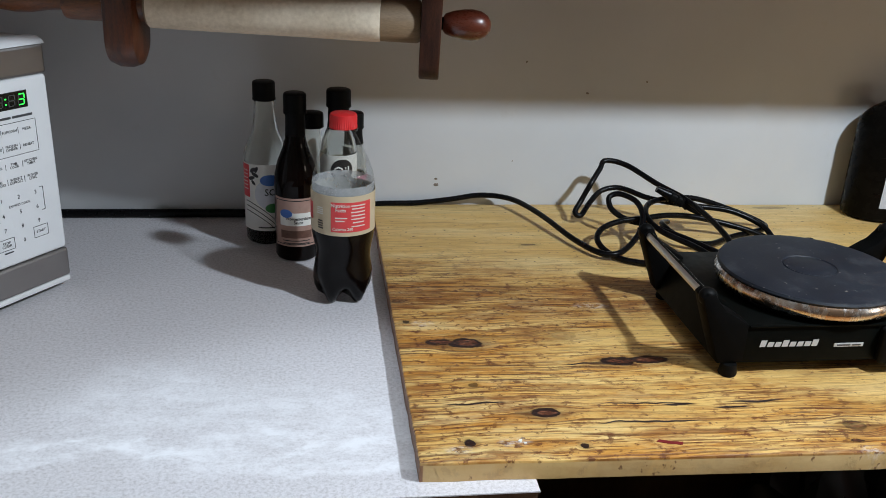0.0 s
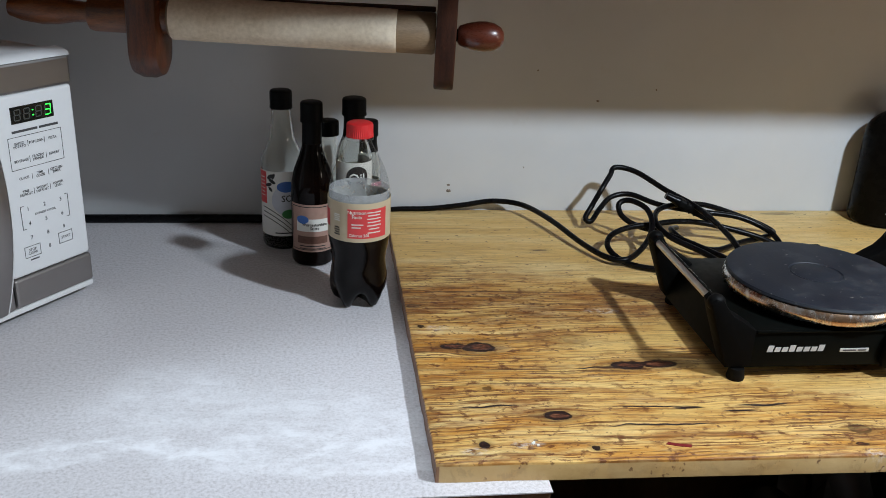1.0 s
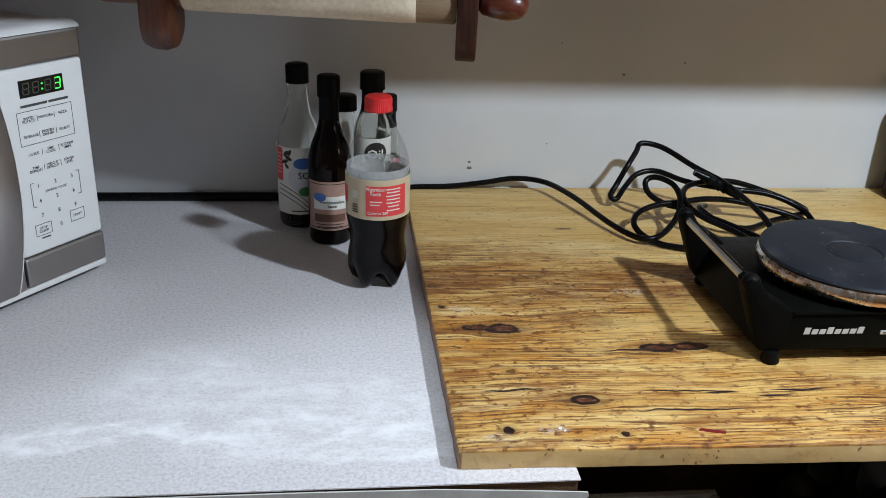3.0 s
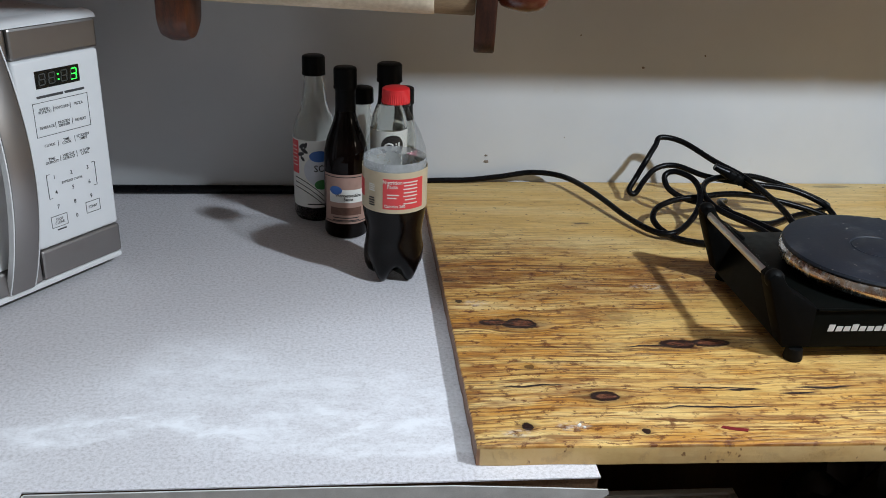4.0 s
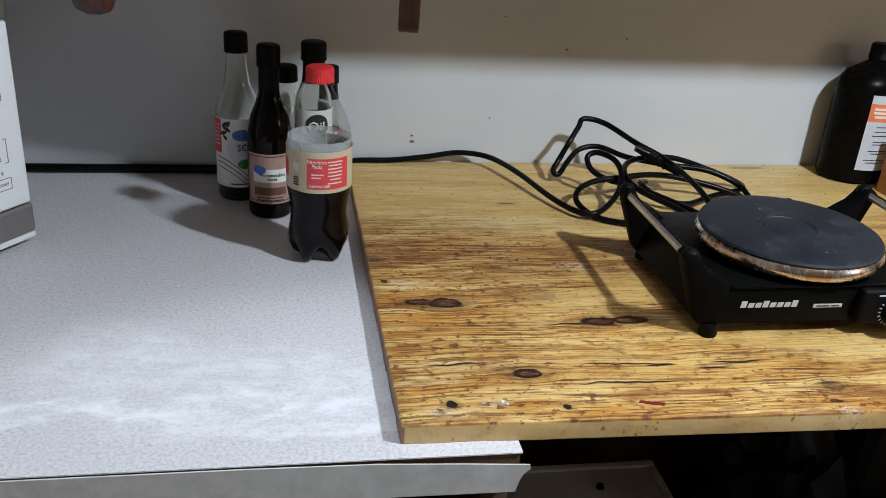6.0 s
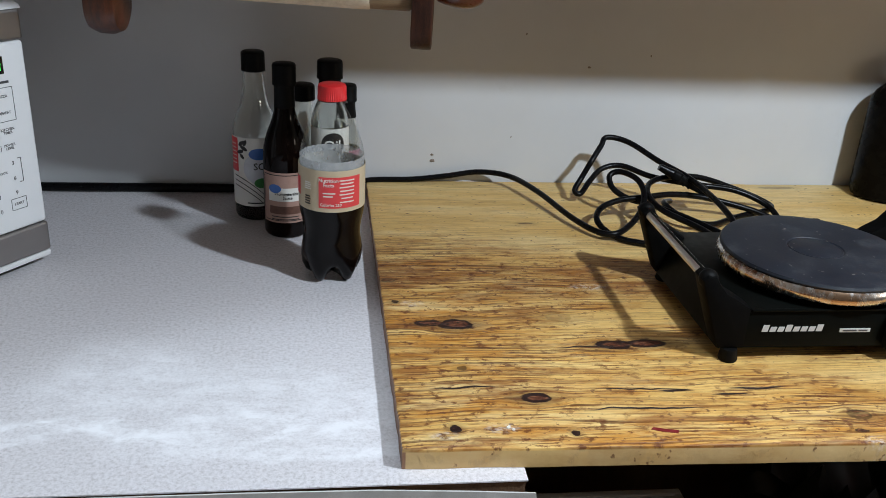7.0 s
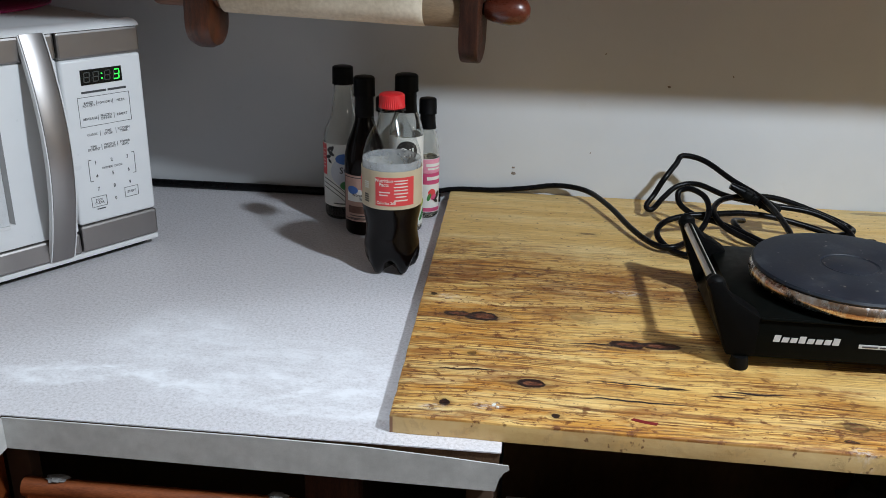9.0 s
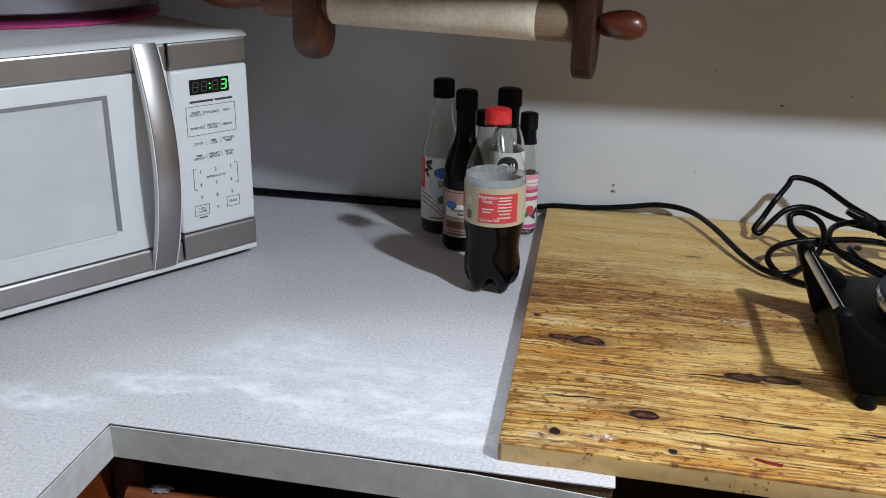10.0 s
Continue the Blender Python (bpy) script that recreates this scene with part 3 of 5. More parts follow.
def rolled(bm, radius, angle, z, lift=0.0004, thick=0.0002):
    """Bends a flat piece of the x-y plane round an upright cylinder; angle in degrees, 0 faces -y."""
    bmesh.ops.triangulate(bm, faces=[f for f in bm.faces if len(f.verts) > 4])
    top = bmesh.ops.extrude_face_region(bm, geom=bm.faces[:])
    for e in top["geom"]:
        if isinstance(e, bmesh.types.BMVert):
            e.co.z += thick
    for v in bm.verts:
        a, r = radians(angle) + v.co.x / radius - math.pi / 2, radius + lift + v.co.z
        v.co = (r * math.cos(a), r * math.sin(a), z + v.co.y)
    return bm


# ---------------------------------------------------------------- the room
def setting(name, bm, material, label, category, smooth=False):
    return tagged(finish(name, bm, material, None, "", smooth), label, category, "", "structure")


setting("floor", box(-1.1, 2.6, -3.4, 0.1, -0.1, 0.0), FLOOR, "worn brown vinyl kitchen floor", "floor")
setting("ceiling", box(-1.1, 2.6, -3.4, 0.1, 2.45, 2.55), CEILING, "matt off-white painted ceiling", "ceiling")
wall_north = setting("wall_north", box(-1.1, 2.6, 0.0, 0.1, 0.0, 2.45), WALL, "off-white painted wall with small scuffs behind the counter", "wall")
setting("wall_west", box(-1.1, -1.0, -3.4, 0.0, 0.0, 2.45), PANELLING, "tan painted side wall", "wall")
setting("wall_east", box(2.5, 2.6, -3.4, 0.0, 0.0, 2.45), PANELLING, "tan painted side wall", "wall")
setting("wall_south", box(-1.0, 2.5, -3.4, -3.3, 0.0, 2.45), PANELLING, "tan painted wall across the kitchen", "wall")

random.seed(4)
for x, z, r in ((0.088, 0.957, 0.0022), (0.0885, 0.948, 0.0034), (0.303, 1.087, 0.0022), (0.39, 1.105, 0.0015), (0.21, 1.13, 0.0014), (0.20, 0.985, 0.0012)):
    bm = lathe([(0, 0.0012), (r * 0.6, 0.001), (r, 0.0002), (r, -0.001)], 16, lambda a, h: (0.85 + 0.22 * math.sin(2 * a + x * 90) + 0.14 * math.sin(5 * a + z * 70), 0))
    part("surface_mark", bm, MARK, wall_north, "small brown chip in the paint", m=pose(x, 0.0, z, 90, 0, 0))

# wall cabinet over the counter, which carries the rolling pin
cab = thing("unseen_cabinet", pose(0, 0, 1.319), "dark red-brown wooden wall cabinet above the counter", "cabinet")
part("body", box(-0.995, 1.7, -0.30, -0.002, 0.0, 0.72, 0.002), CABINET, cab)
for i in range(5):
    part("door", box(-0.99 + 0.537 * i, -0.99 + 0.537 * i + 0.5355, -0.318, -0.301, 0.004, 0.716, 0.004), CABINET, cab)

# deeper block added out of view, higher up, to shade the wall's left part
deep = thing("unseen_cabinet", pose(0, 0, 1.4195), "deep red-brown cabinet block added out of view to shade the wall", "cabinet")
part("body", box(-0.995, 0.300, -0.482, -0.320, 0.0, 0.638, 0.002), CABINET, deep)
for i in range(2):
    part("door", box(-0.99 + 0.645 * i, -0.99 + 0.645 * i + 0.64, -0.500, -0.483, 0.003, 0.634, 0.004), CABINET, deep)

# ---------------------------------------------------------------- base cabinets and counter
base = thing("base_cabinet", pose(0, 0, 0), "red-brown stained wooden base cabinet under the grey counter", "cabinet")
part("end_panel", box(-0.40, -0.362, -2.4, -0.630, 0.09, 0.868, 0.002), CABINET, base)
# stiles darker than the drawer: the overhang's shade is in their colour
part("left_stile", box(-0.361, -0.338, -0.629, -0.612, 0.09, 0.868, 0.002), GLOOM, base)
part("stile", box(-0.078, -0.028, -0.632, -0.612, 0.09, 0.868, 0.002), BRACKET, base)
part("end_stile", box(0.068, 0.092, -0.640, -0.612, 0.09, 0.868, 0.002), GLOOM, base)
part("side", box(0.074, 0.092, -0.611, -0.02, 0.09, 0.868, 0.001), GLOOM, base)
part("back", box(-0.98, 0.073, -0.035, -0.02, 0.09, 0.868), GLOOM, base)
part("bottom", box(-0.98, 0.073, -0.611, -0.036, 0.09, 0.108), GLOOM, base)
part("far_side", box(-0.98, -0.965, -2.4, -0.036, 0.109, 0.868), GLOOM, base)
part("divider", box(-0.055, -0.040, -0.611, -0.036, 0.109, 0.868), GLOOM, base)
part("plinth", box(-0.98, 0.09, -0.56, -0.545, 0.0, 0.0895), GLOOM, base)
drawer = part("drawer", joined(box(-0.336, -0.082, -0.652, -0.634, 0.64, 0.822, 0.006, 3)), CABINET, base, "red-brown drawer front with chipped patches")
part("rail", tube([(-0.337, -0.643, 0.818), (-0.2, -0.6435, 0.8185), (-0.081, -0.643, 0.818)], 0.0095, 12, 4), RAILWOOD, drawer, "worn rounded top rail")
random.seed(9)
for x0, x1, z0, z1 in ((-0.306, -0.259, 0.7985, 0.8070), (-0.255, -0.198, 0.7935, 0.8035), (-0.192, -0.137, 0.8010, 0.8110), (-0.149, -0.108, 0.7860, 0.7955)):
    n = 7
    upper = [(x0 + (x1 - x0) * i / n, z1 + random.uniform(-0.0018, 0.0012)) for i in range(n + 1)]
    lower = [(x0 + (x1 - x0) * i / n, z0 + random.uniform(-0.0008, 0.0012)) for i in range(n + 1)]
    part("chip", prism(upper + lower[::-1], -0.0008, "y", -0.6519), CHIP, drawer, "bare chipped patch", smooth=False)
knob_at = pose(-0.2485, -0.6520, 0.7765, 90, 0, 0)
part("knob", lathe([(0, 0.016), (0.006, 0.0158), (0.0095, 0.0135), (0.0105, 0.0105), (0.0085, 0.007), (0.0055, 0.004), (0.006, 0.0), (0, 0.0)], 24), PLASTIC, drawer, "round black knob", m=knob_at)
for x, s in ((-0.305, 0.6), (-0.10, 0.5)):
    bm = bmesh.new()
    bmesh.ops.create_icosphere(bm, subdivisions=3, radius=1)
    for v in bm.verts:
        v.co *= 1 + 0.5 * noise.noise(v.co * 2.2 + Vector((x * 40, 0, 0)))
        v.co = (v.co.x * 0.017 * s, v.co.y * 0.006, v.co.z * 0.004 * s)
    tagged(finish("lint", bm, LINT, None, "", True, pose(x, -0.642, 0.8285)), "tuft of grey lint on the drawer rail", "debris")

counter = thing("countertop", pose(0, 0, 0.9), "speckled light grey laminate counter with a loose edge band", "counter", kind="structure")
OUT = ((-0.995, -0.001), (0.097, -0.001), (0.097, -0.6525), (-0.3415, -0.6525), (-0.3415, -2.4), (-0.995, -2.4))
part("laminate", prism(OUT, 0.0012, "z", -0.0012), LAMINATE, counter, "speckled light grey laminate", smooth=False)
CUT = ((-0.994, -0.003), (0.0955, -0.003), (0.0955, -0.6505), (-0.3435, -0.6505), (-0.3435, -2.4), (-0.994, -2.4))
part("core", prism(CUT, 0.0302, "z", -0.0316), CORE, counter, "rough brown particle-board core", smooth=False)
band = ((-0.3400, -0.0016), (-0.12, -0.0018), (-0.02, -0.0032), (0.05, -0.0072), (0.1035, -0.0110), (0.1045, -0.0150), (0.1000, -0.0185), (0.0965, -0.0250), (0.0935, -0.0375), (-0.3400, -0.0330))
part("edge_band", prism(band, -0.0014, "y", -0.6535), EDGE, counter, "grey edge band peeling away at the end", smooth=False)
part("side_band", box(-0.3410, -0.3396, -2.4, -0.6552, -0.0330, -0.0016), EDGE, counter, "grey edge band", smooth=False)

side = thing("side_cabinet", pose(0, 0, 0), "plain dark base cabinet that carries the board's far end", "cabinet")
part("body", box(0.98, 1.6, -0.62, -0.01, 0.0, 0.8985, 0.003), CABINET, side)

# added panel: hides the pale wall, its dark colour stands for shade
setting("gap_shade_panel", box(0.098, 0.978, -0.022, -0.003, 0.0, 0.8995), GAPSHADE, "dark panel added at the back to darken the gap under the board", "panel")

# ---------------------------------------------------------------- under the board
binbox = thing("storage_bin", pose(0, 0, 0), "white plastic storage bin standing under the board", "bin")
part("body", box(0.115, 0.450, -0.60, -0.195, 0.0, 0.485, 0.01), SILL, binbox)
part("lid", box(0.105, 0.460, -0.61, -0.185, 0.486, 0.497, 0.004), SILL, binbox)
for x0, x1, y0, y1 in ((0.105, 0.460, -0.197, -0.185), (0.448, 0.460, -0.61, -0.198), (0.105, 0.117, -0.61, -0.198)):
    part("lid_rim", box(x0, x1, y0, y1, 0.4975, 0.503, 0.002), SILL, binbox)
part("knob", lathe([(0, 0.006), (0.005, 0.005), (0.006, 0), (0, 0)], 12), PLASTIC, binbox, m=pose(0.36, -0.235, 0.4975))


def lump(name, material, at, size, seed, label, category, rough=0.5):
    bm = bmesh.new()
    bmesh.ops.create_icosphere(bm, subdivisions=5, radius=1)
    for v in bm.verts:
        q = v.co * 1.6 + Vector((seed, seed * 2, 0))
        crease = abs(noise.noise(q * 1.7)) + 0.5 * abs(noise.noise(q * 3.9)) + 0.25 * abs(noise.noise(q * 8.5))
        v.co *= 1.12 - rough * crease
        v.co.z = max(v.co.z, -0.8)
        v.co = (v.co.x * size[0], v.co.y * size[1], (v.co.z + 0.8) * size[2])
    return tagged(finish(name, bm, material, None, "", True, pose(*at)), label, category)


bag = lump("bin_bag", BAG, (0.70, -0.33, 0.0), (0.20, 0.26, 0.40), 3.1, "full black plastic bin bag under the board", "bag")
neck = lathe([(0.030, 0.0), (0.014, 0.020), (0.011, 0.030), (0.018, 0.045), (0.034, 0.066), (0.032, 0.067), (0.010, 0.040), (0.0, 0.030)], 40, lambda a, z: (1 + 0.22 * math.sin(7 * a + z * 50) + 0.10 * math.sin(13 * a), 0))
part("tied_neck", neck, BAG, bag, "gathered neck of the bag", m=pose(0.02, -0.03, 0.655))
lump("paper_sack", BROWNBAG, (0.60, -0.52, 0.0), (0.105, 0.09, 0.36), 7.7, "crumpled brown paper sack beside the bin bag", "bag")

# ---------------------------------------------------------------- the pine board
def pine_board():
    nx, ny = 90, 46
    front = lambda s: (0.000 + s * 1.300, -0.6345 - 0.030 * s - 0.0012 * noise.noise((s * 30, 1, 0)))
    back = lambda s: (-0.005 + s * 1.305, -0.0025)
    bm = bmesh.new()
    top, low = [], []
    for i in range(nx + 1):
        s = i / nx
        (x0, y0), (x1, y1) = front(s), back(s)
        top.append([]), low.append([])
        for j in range(ny + 1):
            k = j / ny
            x, y = x0 + (x1 - x0) * k, y0 + (y1 - y0) * k
            if i == 0:
                x += 0.0012 * noise.noise((7, y * 60, 0))
            drop = 0.0006 * max(0, noise.noise((x * 20, y * 40, 2)))
            top[-1].append(bm.verts.new((x, y, 0.0186 - drop)))
            low[-1].append(bm.verts.new((x, y, 0.0003)))
    for i in range(nx):
        for j in range(ny):
            bm.faces.new((top[i][j], top[i + 1][j], top[i + 1][j + 1], top[i][j + 1]))
            bm.faces.new((low[i][j], low[i][j + 1], low[i + 1][j + 1], low[i + 1][j]))
    for i in range(nx):
        bm.faces.new((top[i][0], low[i][0], low[i + 1][0], top[i + 1][0]))
        bm.faces.new((top[i][ny], top[i + 1][ny], low[i + 1][ny], low[i][ny]))
    for j in range(ny):
        bm.faces.new((top[0][j], top[0][j + 1], low[0][j + 1], low[0][j]))
        bm.faces.new((top[nx][j], low[nx][j], low[nx][j + 1], top[nx][j + 1]))
    bmesh.ops.recalc_face_normals(bm, faces=bm.faces)
    rim = [e for e in bm.edges if e.calc_face_angle(0) > 1.0 and all(v.co.z > 0.01 for v in e.verts)]
    bmesh.ops.bevel(bm, geom=rim, offset=0.0016, segments=2, affect="EDGES", profile=0.5)
    return bm


tagged(finish("pine_board", pine_board(), BOARD, None, "", True, pose(0, 0, 0.9)), "worn knotty yellow pine board lying over the counter's end", "board")
flake = prism([(-0.0115, -0.001), (-0.009, 0.0024), (0.004, 0.0012), (0.0115, 0.0018), (0.0105, -0.0026), (-0.002, -0.0024)], 0.0006, "z")
tagged(finish("red_flake", flake, REDFLAKE, None, "", False, pose(0.2165, -0.6185, 0.9185, 0, 0, -12)), "dark red flake stuck to the pine board", "debris")
for x, y, s, r in ((0.088, -0.609, 1.0, 40), (0.0915, -0.6125, 0.6, 10)):
    crumb = prism([(-0.002 * s, -0.0012 * s), (0.0005, -0.0015 * s), (0.0022 * s, 0.0), (0.001 * s, 0.0014 * s), (-0.0018 * s, 0.0009 * s)], 0.0012, "z")
    tagged(finish("crumb", crumb, PAPER, None, "", False, pose(x, y, 0.9184, 0, 0, r)), "white crumb lying on the pine board", "debris")

# ---------------------------------------------------------------- microwave
def seven(parent, x, z, lit, w=0.0068, h=0.0115, t=0.0013):
    """One digit of the clock, its bars as parts; lit: the bars that glow."""
    bars = {"a": (0, h / 2, w, t), "d": (0, -h / 2, w, t), "g": (0, 0, w, t), "b": (w / 2, h / 4, t, h / 2), "c": (w / 2, -h / 4, t, h / 2), "f": (-w / 2, h / 4, t, h / 2), "e": (-w / 2, -h / 4, t, h / 2)}
    for key, (cx, cz, bw, bh) in bars.items():
        s = 0.0012 * cz / h
        bm = box(x + cx + s - bw * 0.44, x + cx + s + bw * 0.44, -0.0012, -0.0004, z + cz - bh * 0.44, z + cz + bh * 0.44)
        part("segment", bm, LIT if key in lit else SEGMENT, parent, "glowing green segment" if key in lit else "", smooth=False)


def microwave():
    # local: x along the front to its right-hand end at 0, -y out of the front, z up from the counter
    turn = math.degrees(math.atan2(0.819, 0.574))
    mw = thing("microwave_oven", pose(-0.372, -0.236, 0.9, 0, 0, turn), "white and brushed-steel microwave oven on the grey counter", "microwave")
    W, D = 0.475, 0.345
    part("case", box(-W + 0.002, -0.002, 0.012, D, 0.010, 0.2795, 0.006, 3), WHITE, mw)
    part("top_lip", prism([(0.014, 0.2875), (0.002, 0.2870), (-0.006, 0.2840), (-0.0085, 0.2803), (0.014, 0.2803)], W, "x", -W, 0.0), WHITE, mw, "white rolled top edge")
    part("top", box(-W + 0.004, -0.004, 0.0145, D - 0.004, 0.2805, 0.2860, 0.003), WHITE, mw)
    part("bottom_lip", box(-W, 0.0, -0.006, 0.011, 0.0085, 0.0155, 0.002), SILL, mw)
    for x in (-W + 0.04, -0.04):
        for y in (0.04, D - 0.05):
            part("foot", lathe([(0, 0.0), (0.011, 0.0), (0.012, 0.003), (0.010, 0.0099), (0, 0.0099)], 16), PLASTIC, mw, m=pose(x, y, 0))
    part("underside", box(-W + 0.012, -0.012, 0.004, D - 0.01, 0.0035, 0.0084), PLASTIC, mw)
    # door with its two steel bands and the meshed window
    X0, X1 = -W, -0.1050
    door = part("door", box(X0, X1, -0.006, 0.0115, 0.0435, 0.2510, 0.003), WHITE, mw)
    part("upper_band", box(X0, X1, -0.0075, 0.0115, 0.2515, 0.2800, 0.003), STEEL, door, "brushed steel band", smooth=False)
    part("lower_band", box(X0, X1, -0.0075, 0.0115, 0.0160, 0.0430, 0.003), STEEL, door, "brushed steel band", smooth=False)
    wx0, wx1, wz0, wz1 = -W + 0.05, -0.1850, 0.0735, 0.2262
    part("window", box(wx0, wx1, -0.0072, -0.0062, wz0, wz1), MESH, door, "grey meshed oven window", smooth=False)
    part("border", prism([(wx0, wz1 + 0.004), (wx1 + 0.006, wz1 + 0.004), (wx1 + 0.006, wz0), (wx1, wz0 + 0.003), (wx1, wz1), (wx0, wz1)], -0.0018, "y", -0.0061), BORDER, door, smooth=False)
    part("sill", box(wx0, wx1, -0.0074, -0.0062, wz0 - 0.0045, wz0 - 0.0004), SILL, door, smooth=False)
    # bowed steel handle with pale edges
    n = 18
    bow = lambda s: -0.009 - 0.030 * math.sin(math.pi * s) ** 0.9
    outer = [(bow(i / n), 0.016 + 0.266 * i / n) for i in range(n + 1)]
    inner = [(y + 0.0055, z) for y, z in outer]
    handle = part("handle", prism(outer + inner[::-1], 0.027, "x", -0.1445, 0.0012), STEEL, mw, "bowed brushed steel handle")
    for x in (-0.1460, -0.1170):
        part("trim", prism([(y + 0.0008, z) for y, z in outer] + [(y + 0.0085, z) for y, z in outer][::-1], 0.0014, "x", x), SILL, handle, "white plastic edge")
    # control panel
    P0, P1 = -0.1030, 0.0
    panel = part("control_panel", box(P0, P1, -0.006, 0.0115, 0.0500, 0.2485, 0.004, 3), WHITE, mw)
    part("upper_band", box(P0, P1, -0.0070, 0.0115, 0.2490, 0.2800, 0.003), STEEL, panel, "dark brushed steel band", smooth=False)
    part("lower_band", box(P0, P1, -0.0070, 0.0115, 0.0160, 0.0495, 0.003), STEEL, panel, "brushed steel band", smooth=False)
    F = -0.0061
    screen = part("display", box(-0.0735, -0.0215, F - 0.0008, F, 0.2115, 0.2300), SCREEN, panel, "black clock display with green digits", smooth=False)
    for x, lit in ((-0.0660, ""), (-0.0545, ""), (-0.0400, ""), (-0.0285, "abgcd")):
        seven(screen, x, 0.2207, lit)
    for z in (0.2235, 0.2178):
        part("colon_dot", box(-0.0480, -0.0466, F - 0.0016, F - 0.0009, z - 0.0007, z + 0.0007), LIT, screen, "glowing green dot", smooth=False)
    for ob in screen.children:
        if ob.name.startswith("segment"):
            ob.location.y = F + 0.0003
    # maker's name as a plain bar, then keys
    for x0, x1 in ((-0.0745, -0.0435), (-0.0415, -0.0175)):
        part("name_bar", box(x0, x1, F - 0.0003, F, 0.2012, 0.2038), INK, panel, "dark printed bar", smooth=False)

    def print_on(text, x, z, size, wide=0.9):
        bm = moved(writing(text, size * 1.05, wide, size * 0.018), pose(x, F - 0.0002, z, 90, 0, 0))
        part("key_print", bm, INK, panel, "grey printed key", smooth=False)

    def outline(x0, x1, z0, z1, w=0.0005):
        bm = joined(box(x0, x1, F - 0.0003, F, z1 - w, z1), box(x0, x1, F - 0.0003, F, z0, z0 + w), box(x0, x0 + w, F - 0.0003, F, z0, z1), box(x1 - w, x1, F - 0.0003, F, z0, z1))
        part("key_frame", bm, INK, panel, "thin grey printed frame", smooth=False)

    outline(-0.0805, -0.0145, 0.1600, 0.1970)
    cols = (-0.0675, -0.0470, -0.0265)
    for z, words in ((0.1875, ("BAKED\nPOTATO", "POPCORN", "PIZZA")), (0.1695, ("BEVERAGE", "FROZEN\nDINNER", "REHEAT")), (0.1495, ("CLOCK", "TIME\nCOOK", "KITCHEN\nTIMER")), (0.1320, ("TIME\nDEFROST", "WEIGHT\nDEFROST", "POWER\nLEVEL"))):
        for x, word in zip(cols, words):
            print_on(word, x, z, 0.0040)
        for x in (-0.0573, -0.0368):
            part("key_divider", box(x - 0.0002, x + 0.0002, F - 0.0003, F, z - 0.0035, z + 0.0035), INK, panel, smooth=False)
    for z, digits in ((0.1130, "123"), (0.0955, "456"), (0.0785, "789")):
        for x, d in zip((-0.0680, -0.0470, -0.0260), digits):
            print_on(d, x, z, 0.0062)
    print_on("0", -0.0470, 0.0615, 0.0062)
    print_on("EXPRESS COOK", -0.0470, 0.1043, 0.0036, 1.0)
    for x, s in ((-0.0770, 1), (-0.0165, -1)):
        bm = joined(box(x - 0.0003, x + 0.0003, F - 0.0003, F, 0.0900, 0.1175), box(min(x, x + s * 0.004), max(x, x + s * 0.004), F - 0.0003, F, 0.1172, 0.1178), box(min(x, x + s * 0.004), max(x, x + s * 0.004), F - 0.0003, F, 0.0897, 0.0903))
        part("key_bracket", bm, INK, panel, smooth=False)
    outline(-0.0790, -0.0590, 0.0555, 0.0690)
    outline(-0.0345, -0.0160, 0.0590, 0.0725)
    print_on("STOP\nCLEAR", -0.0690, 0.0622, 0.0042)
    print_on("START", -0.0253, 0.0657, 0.0042)
    part("key_bar", box(-0.0730, -0.0620, F - 0.0003, F, 0.0515, 0.0530), INK, panel, smooth=False)
    # the print sits a little higher and further from the panel's end
    print_at = pose(-0.0060, 0, 0.0170) @ Matrix.Diagonal((1, 1, 0.95, 1))
    for ob in panel.children:
        if not ob.name.startswith(("upper_band", "lower_band")):
            ob.matrix_basis = print_at @ ob.matrix_basis
    return mw


microwave()

bowl = thing("plastic_basin", pose(-0.700, -0.175, 1.1862), "frosted plastic dish with a magenta rim on the microwave", "bowl")
part("base_rim", lathe([(0.0, 0.0), (0.166, 0.0), (0.1705, 0.001), (0.171, 0.0032), (0.168, 0.0045), (0.0, 0.0045)], 72), PINKRIM, bowl, "magenta plastic rim")
part("wall", lathe([(0.166, 0.0048), (0.1702, 0.012), (0.1690, 0.035), (0.165, 0.075), (0.160, 0.075), (0.163, 0.035), (0.160, 0.0145), (0.0, 0.0145)], 72), BASIN, bowl)
part("contents", lathe([(0.0, 0.015), (0.150, 0.015), (0.153, 0.030), (0.150, 0.055), (0.10, 0.066), (0.0, 0.07)], 60, lambda a, z: (1 + 0.012 * math.sin(5 * a + z * 60), 0)), SILL, bowl, "white contents behind the plastic")

# ---------------------------------------------------------------- rolling pin in its holder
AX = pose(-0.115, -0.262, 1.2205, 0, 0.9, math.degrees(math.atan2(-0.042, 0.317)))


def along_x(profile, seg=40):
    return moved(lathe(profile, seg), pose(0, 0, 0, 0, 90, 0))


pin = thing("rolling_pin", AX, "old rolling pin with a cream cloth sleeve and red-brown handles", "rolling pin")
part("barrel", along_x([(0, -0.142), (0.0205, -0.142), (0.0222, -0.140), (0.0222, 0.1405), (0.0205, 0.143), (0, 0.143)]), PINWOOD, pin, "bare maple barrel")
sleeve = part("sleeve", along_x([(0.0224, -0.139), (0.0232, -0.139), (0.0234, -0.10), (0.0231, 0.02), (0.0234, 0.09), (0.0231, 0.1005), (0.0224, 0.1015)], 48), WRAP, pin, "stained cream cloth sleeve")
part("spindle", along_x([(0.0068, 0.1432), (0.0068, 0.188)], 20), PLASTIC, pin, "dark metal spindle")
